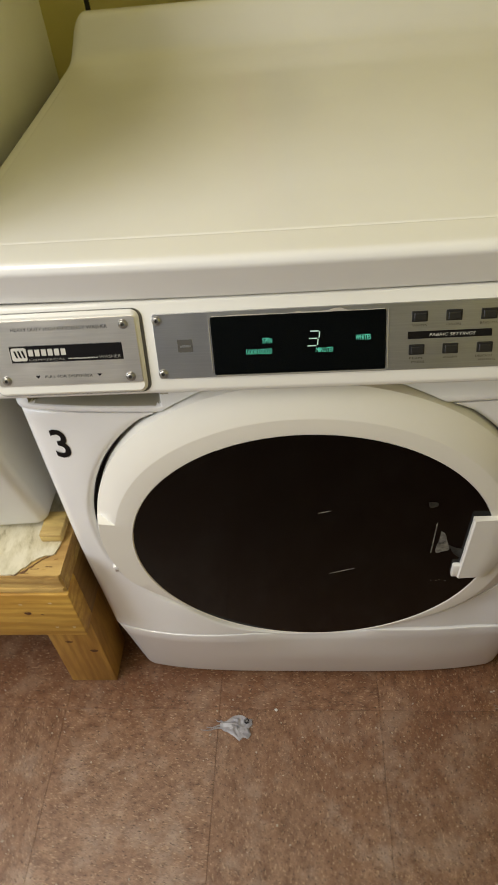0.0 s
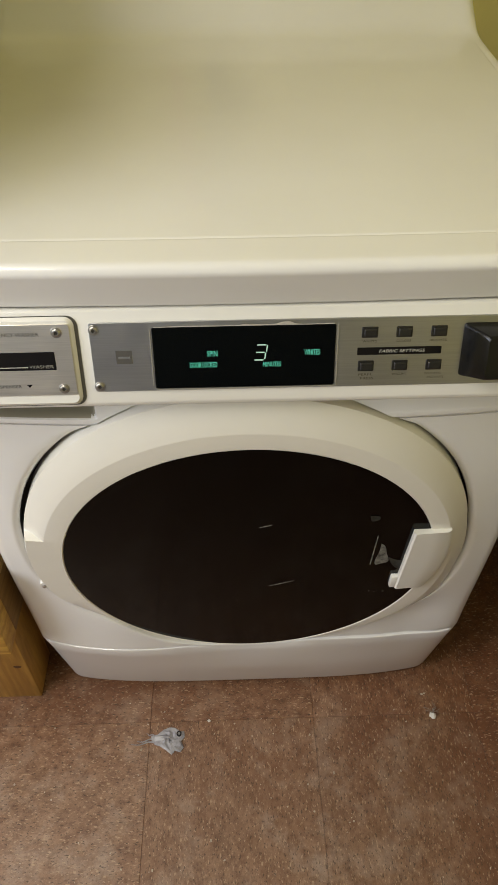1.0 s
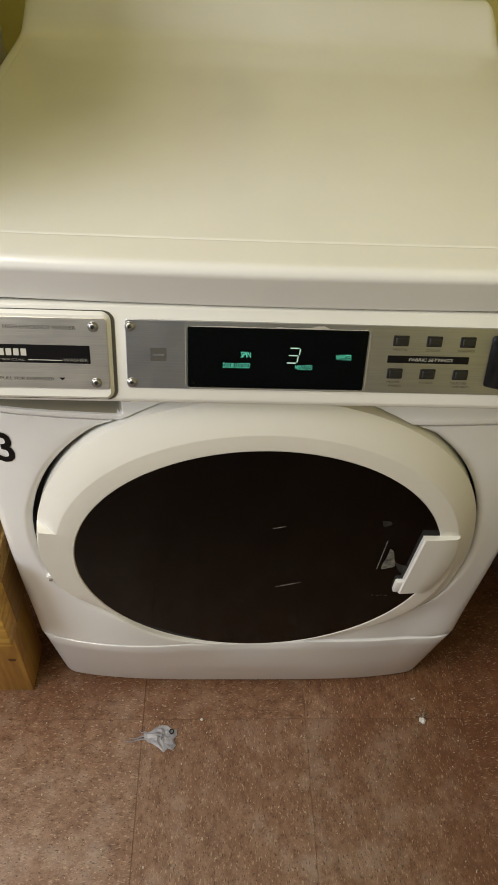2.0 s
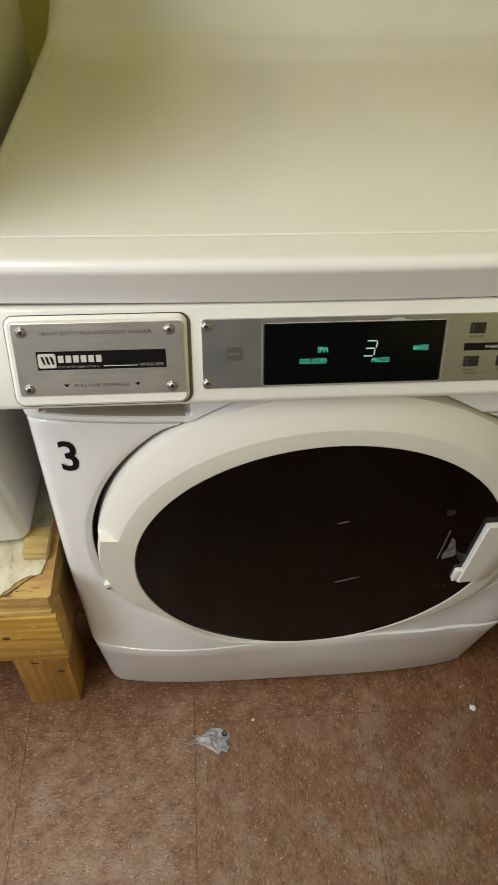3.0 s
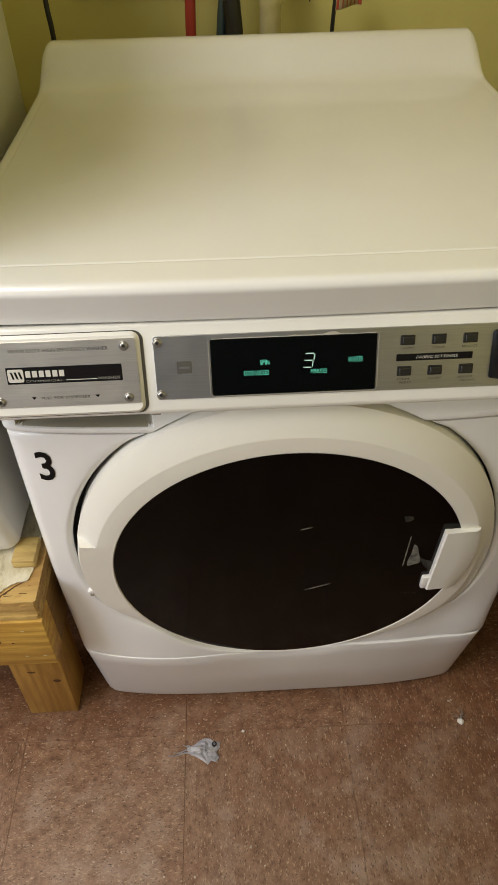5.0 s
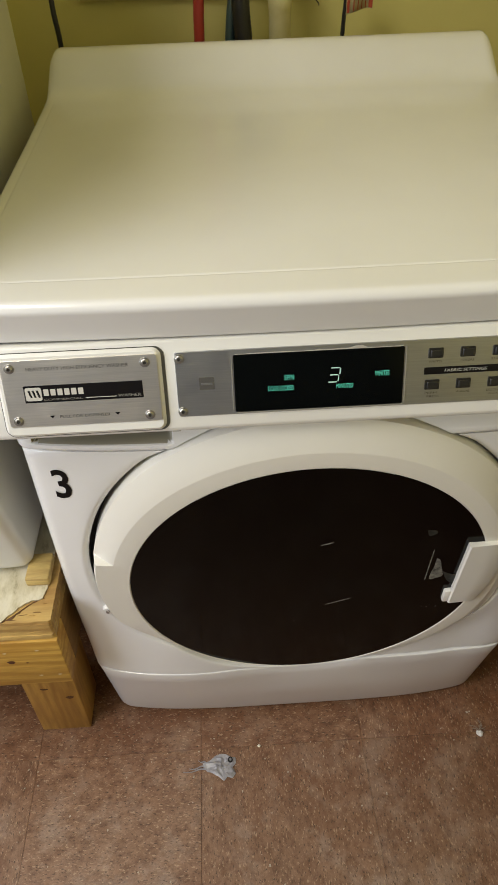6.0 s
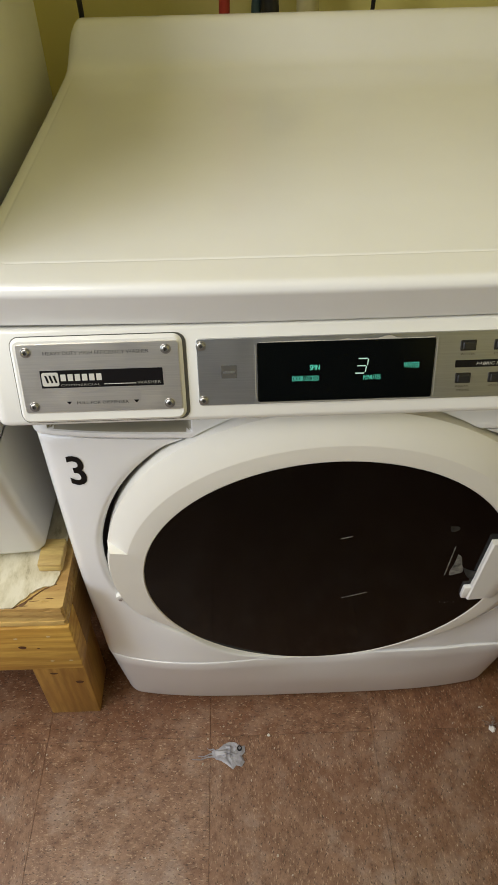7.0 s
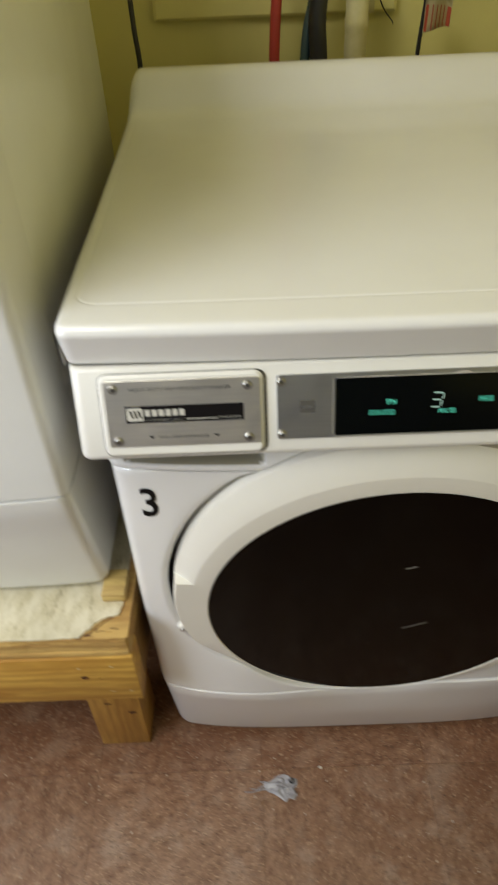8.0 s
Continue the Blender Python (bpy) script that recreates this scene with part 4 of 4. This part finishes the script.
for k in range(7):
    f = k / 6
    x, y = -0.416 + 0.050 * f + rng.uniform(-0.004, 0.004), -0.019 + 0.030 * f - rng.uniform(0.003, 0.016)
    ln, wd = rng.uniform(0.006, 0.013), rng.uniform(0.0003, 0.0008)
    bm = boxes(((-ln / 2, -wd / 2, 0.0), (ln / 2, wd / 2, rng.uniform(0.0006, 0.0014)), 0.0001, pose(x, y, 0.4606, 0, rng.uniform(-3, 3), rng.uniform(-6, 12)), 1))
    part("splinter", bm, SPLINTER if k % 2 else PLY, stand, smooth=None)
shim = boxes(((-0.3940, 0.034, 0.4630), (-0.3610, 0.080, 0.4790), 0.0025))
single("wood_block", shim, BLOCK, "small wood block lying on the stand", "wood block")


def knot(parent, x, y, z, rx, rz, mat):
    bm = bmesh.new()
    pts = [(x + rx * math.cos(a) * (1 + 0.15 * math.sin(3 * a)), y, z + rz * math.sin(a)) for a in (2 * math.pi * k / 14 for k in range(14))]
    bm.faces.new([bm.verts.new(p) for p in pts])
    part("knot" if mat is KNOT else "nail", bm, mat, parent, smooth=None)


for x, z, rx, rz in ((-0.427, 0.370, 0.0055, 0.0040), (-0.405, 0.367, 0.002, 0.0012)):
    knot(stand, x, -0.0276, z, rx, rz, KNOT)
for x, z in ((-0.385, 0.397), (-0.393, 0.331), (-0.366, 0.331), (-0.431, 0.394)):
    knot(stand, x, -0.0276, z, 0.003, 0.0016, NAIL)
for x, z, rx, rz in ((-0.4050, 0.118, 0.007, 0.0048), (-0.4430, 0.150, 0.007, 0.003), (-0.466, 0.185, 0.007, 0.003)):
    knot(stand, x, 0.0494, z, rx, rz, KNOT)


# ---- pipes, hoses and cords behind the machine ----
def hose(name, pts, radius, mat, label, category, n=60, ribs=False):
    line = spline(pts, n)
    rr = [radius * (1.0 if k % 3 else 0.972) for k in range(n)] if ribs else None
    return single(name, tube(bmesh.new(), line, radius, 14, rr), mat, label, category, smooth=60)


hose("water_hose", [(-0.118, 0.74, 0.30), (-0.118, 0.775, 0.70), (-0.113, 0.78, 0.98), (-0.105, 0.785, 1.10), (-0.094, 0.80, 1.25), (-0.085, 0.815, 1.45), (-0.085, 0.875, 1.56)], 0.0092, RED_HOSE, "red rubber water hose running up the wall", "hose", 50)
hose("water_hose", [(-0.085, 0.74, 0.30), (-0.075, 0.77, 0.70), (-0.060, 0.785, 0.98), (-0.046, 0.795, 1.06), (-0.034, 0.80, 1.145), (-0.026, 0.805, 1.30), (-0.022, 0.815, 1.45), (-0.020, 0.875, 1.56)], 0.0085, TEAL_HOSE, "dark teal rubber water hose running up the wall", "hose", 50)
arch = [(-0.035, 0.70, 0.50), (-0.036, 0.745, 0.80), (-0.037, 0.77, 0.96), (-0.041, 0.775, 1.03), (-0.034, 0.778, 1.085), (-0.014, 0.78, 1.118), (0.009, 0.78, 1.117), (0.022, 0.78, 1.092), (0.0255, 0.78, 1.06)]
hose("drain_hose", arch, 0.0155, BLACK_HOSE, "black ribbed drain hose bent into the standpipe", "hose", 190, True)


def standpipe():
    bm = bmesh.new()
    prof = [(0.0165, 1.093), (0.0188, 1.093), (0.0188, 1.034), (0.0197, 1.032), (0.0197, 1.018), (0.0188, 1.016), (0.0188, 0.25), (0.0165, 0.25)]
    rows = [[(0.0255 + r * math.cos(a), 0.78 + r * math.sin(a), z) for a in (2 * math.pi * k / 28 for k in range(28))] for r, z in prof]
    rows.append([(0.0255 + 0.0165 * math.cos(a), 0.78 + 0.0165 * math.sin(a), 1.093) for a in (2 * math.pi * k / 28 for k in range(28))])
    grid(bm, rows, True)
    return bm


pipe = single("standpipe", standpipe(), PVC, "cream painted plastic drain standpipe on the wall", "pipe")
clip = single("pipe_clamp", boxes(((0.004, 0.795, 0.30), (0.047, 0.879, 0.325), 0.003)), SCREW, "metal clamp holding the standpipe to the wall", "clamp")
hose("power_cord", [(0.128, 0.80, 0.40), (0.132, 0.785, 0.85), (0.134, 0.78, 0.98), (0.139, 0.78, 1.064), (0.139, 0.785, 1.15), (0.142, 0.80, 1.35), (0.145, 0.875, 1.55)], 0.0036, CORD, "black power cord hanging down the wall", "cord", 50)
hose("power_cord", [(-0.345, 0.72, 0.40), (-0.338, 0.70, 0.85), (-0.335, 0.70, 0.99), (-0.338, 0.705, 1.045), (-0.345, 0.76, 1.12), (-0.350, 0.875, 1.20)], 0.0042, CORD, "black power cord beside the wall panel", "cord", 40)

hose("thin_wire", [(0.046, 0.775, 1.082), (0.060, 0.785, 1.062), (0.078, 0.82, 1.035), (0.100, 0.86, 1.012), (0.104, 0.872, 1.005)], 0.0011, CORD, "thin dark wire hanging beside the pipe", "wire", 20)
single("wall_clip", boxes(((0.052, 0.852, 1.026), (0.066, 0.862, 1.046), 0.002)), PVC, "small cream clip on the wall panel", "clip")

tag = thing("cord_tag", (0.155, 0.775, 1.03), "creased paper tag with red print on the cord", "tag")
rows = []
for k in range(9):
    f = k / 8
    rows.append([(0.137 + 0.046 * f, 0.772 - 0.008 * math.sin(5.5 * f) + 0.003 * g, 1.066 - 0.014 * f * f - (0.060 - 0.020 * f) * g) for g in (0, 0.25, 0.5, 0.75, 1.0)])
bm = bmesh.new()
grid(bm, rows)
bmesh.ops.solidify(bm, geom=bm.faces[:], thickness=0.0008)
part("sheet", bm, TAG_PAPER, tag, smooth=60)
for k, (f0, f1) in enumerate(((0.02, 0.10), (0.22, 0.26), (0.38, 0.42), (0.54, 0.58), (0.70, 0.74), (0.84, 0.98))):
    bm = bmesh.new()
    rows = []
    for i in range(4):
        f = f0 + (f1 - f0) * i / 3
        rows.append([(0.137 + 0.046 * f, 0.7705 - 0.008 * math.sin(5.5 * f) + 0.003 * g, 1.066 - 0.014 * f * f - (0.060 - 0.020 * f) * g) for g in (0.30, 0.65, 0.97)])
    grid(bm, rows)
    part("print_stripe", bm, TAG_RED, tag, "red printed stripe", smooth=None)


# ---- scraps on the floor ----
def scrap_sheet():
    bm = bmesh.new()
    rng = random.Random(11)
    outline = [(-0.180, -0.031), (-0.168, -0.028), (-0.158, -0.020), (-0.148, -0.016), (-0.138, -0.017), (-0.128, -0.024), (-0.121, -0.023), (-0.120, -0.034), (-0.126, -0.041), (-0.121, -0.052), (-0.127, -0.060), (-0.136, -0.057), (-0.142, -0.064), (-0.152, -0.056), (-0.163, -0.049), (-0.172, -0.046), (-0.178, -0.040)]
    cx, cy = -0.146, -0.038
    rows = []
    for f in (1.0, 0.8, 0.55, 0.3, 0.08):
        rows.append([(cx + (x - cx) * f, cy + (y - cy) * f, 0.0012 + (0.004 * rng.random() * (1.1 - f) + 0.0035 * rng.random() if f < 1 else 0.0015 * rng.random())) for x, y in outline])
    vs = grid(bm, rows, True)
    bm.faces.new(vs[-1])
    for y0, dx, dy in ((-0.036, -0.030, -0.004), (-0.041, -0.040, -0.004), (-0.030, -0.014, 0.004)):
        strip = []
        for k in range(7):
            f = k / 6
            x = -0.174 + dx * f
            y = y0 + dy * f + 0.0015 * math.sin(7 * f)
            w = 0.0018 * (1 - 0.7 * f)
            strip.append([(x, y - w, 0.0012), (x, y, 0.0030), (x, y + w, 0.0012)])
        grid(bm, strip)
    return bm


scrap = single("plastic_scrap", scrap_sheet(), SCRAP, "torn greyish clear plastic scrap on the floor", "scrap", smooth=None)
spot = bmesh.new()
vs = grid(spot, [[(-0.130 + r * math.cos(a), -0.029 + 1.2 * r * math.sin(a), z) for a in (2 * math.pi * k / 14 for k in range(14))] for r, z in ((0.0045, 0.0055), (0.0040, 0.0068), (0.0022, 0.0068))], True)
part("dark_spot", spot, RUBBER_AND_SHADE, scrap, "small dark ring-shaped spot")


def crumb(name, x, y, r, seed, label, mat=CRUMB):
    bm = bmesh.new()
    rng = random.Random(seed)
    bmesh.ops.create_icosphere(bm, subdivisions=2, radius=r, matrix=pose(x, y, r * 0.5))
    for v in bm.verts:
        v.co += Vector((rng.uniform(-1, 1), rng.uniform(-1, 1), rng.uniform(-1, 1))) * r * 0.28
        v.co.z = max(0.0005, v.co.z * 0.8)
    return single(name, bm, mat, label, "crumb", smooth=None)


crumb("floor_crumb", -0.077, -0.006, 0.0028, 3, "tiny white crumb on the floor")
crumb("floor_crumb", 0.329, -0.010, 0.0062, 4, "white crumb caught in lint on the floor")
lint = bmesh.new()
rng = random.Random(8)
for k in range(9):
    a = rng.uniform(0, 6.28)
    l = rng.uniform(0.008, 0.020)
    p = Vector((0.330, -0.004, 0.002))
    d = Vector((math.cos(a), math.sin(a), 0))
    s = Vector((-d.y, d.x, 0)) * 0.004 * rng.uniform(-1, 1)
    tube(lint, spline([p, p + d * l * 0.5 + s + Vector((0, 0, 0.003)), p + d * l], 6), 0.0005, 4)
single("lint", lint, LINT, "wisp of grey lint on the floor", "lint", smooth=None)

grit = bmesh.new()
rng = random.Random(21)
for k in range(240):
    x, y = rng.uniform(-0.75, 0.55), rng.uniform(-0.42, 0.05)
    if -0.36 < x < 0.36 and y > 0.035:
        continue
    r = rng.uniform(0.0004, 0.0013)
    bmesh.ops.create_cube(grit, size=r * 2, matrix=pose(x, y, r * 0.6, rng.uniform(0, 90), rng.uniform(0, 90), rng.uniform(0, 90)) @ Matrix.Diagonal((1, rng.uniform(0.5, 1.6), 0.7, 1)))
single("floor_grit", grit, GRIT, "pale grit scattered over the floor tiles", "grit", "stuff", smooth=None)


# ---- floor tiles ----
TS, GAP = 0.2945, 0.0003
bm = bmesh.new()
h = TS / 2 - GAP / 2
rows = []
for inset, z in ((0.0, -0.004), (0.0, -0.0004), (0.0004, 0.0)):
    q = h - inset
    rows.append([(-q, -q, z), (q, -q, z), (q, q, z), (-q, q, z)])
vs = grid(bm, rows, True)
bm.faces.new(vs[-1])
tile_mesh = bpy.data.meshes.new("tile")
bmesh.ops.recalc_face_normals(bm, faces=bm.faces)
bm.to_mesh(tile_mesh)
bm.free()
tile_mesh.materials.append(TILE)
rng = random.Random(2)
for ix in range(-7, 3):
    for iy in range(-8, 4):
        x, y = 0.112 + TS * (ix - 0.5), -0.005 + TS * (iy - 0.5)
        if x - h > XE or x + h < XW or y - h > YN or y + h < YS:
            continue
        t = new("tile", tile_mesh)
        t.parent = FLOOR
        t.location = (x, y, rng.uniform(-0.0003, 0.0))
        t.rotation_euler = (0, 0, radians(90) * rng.randrange(4))
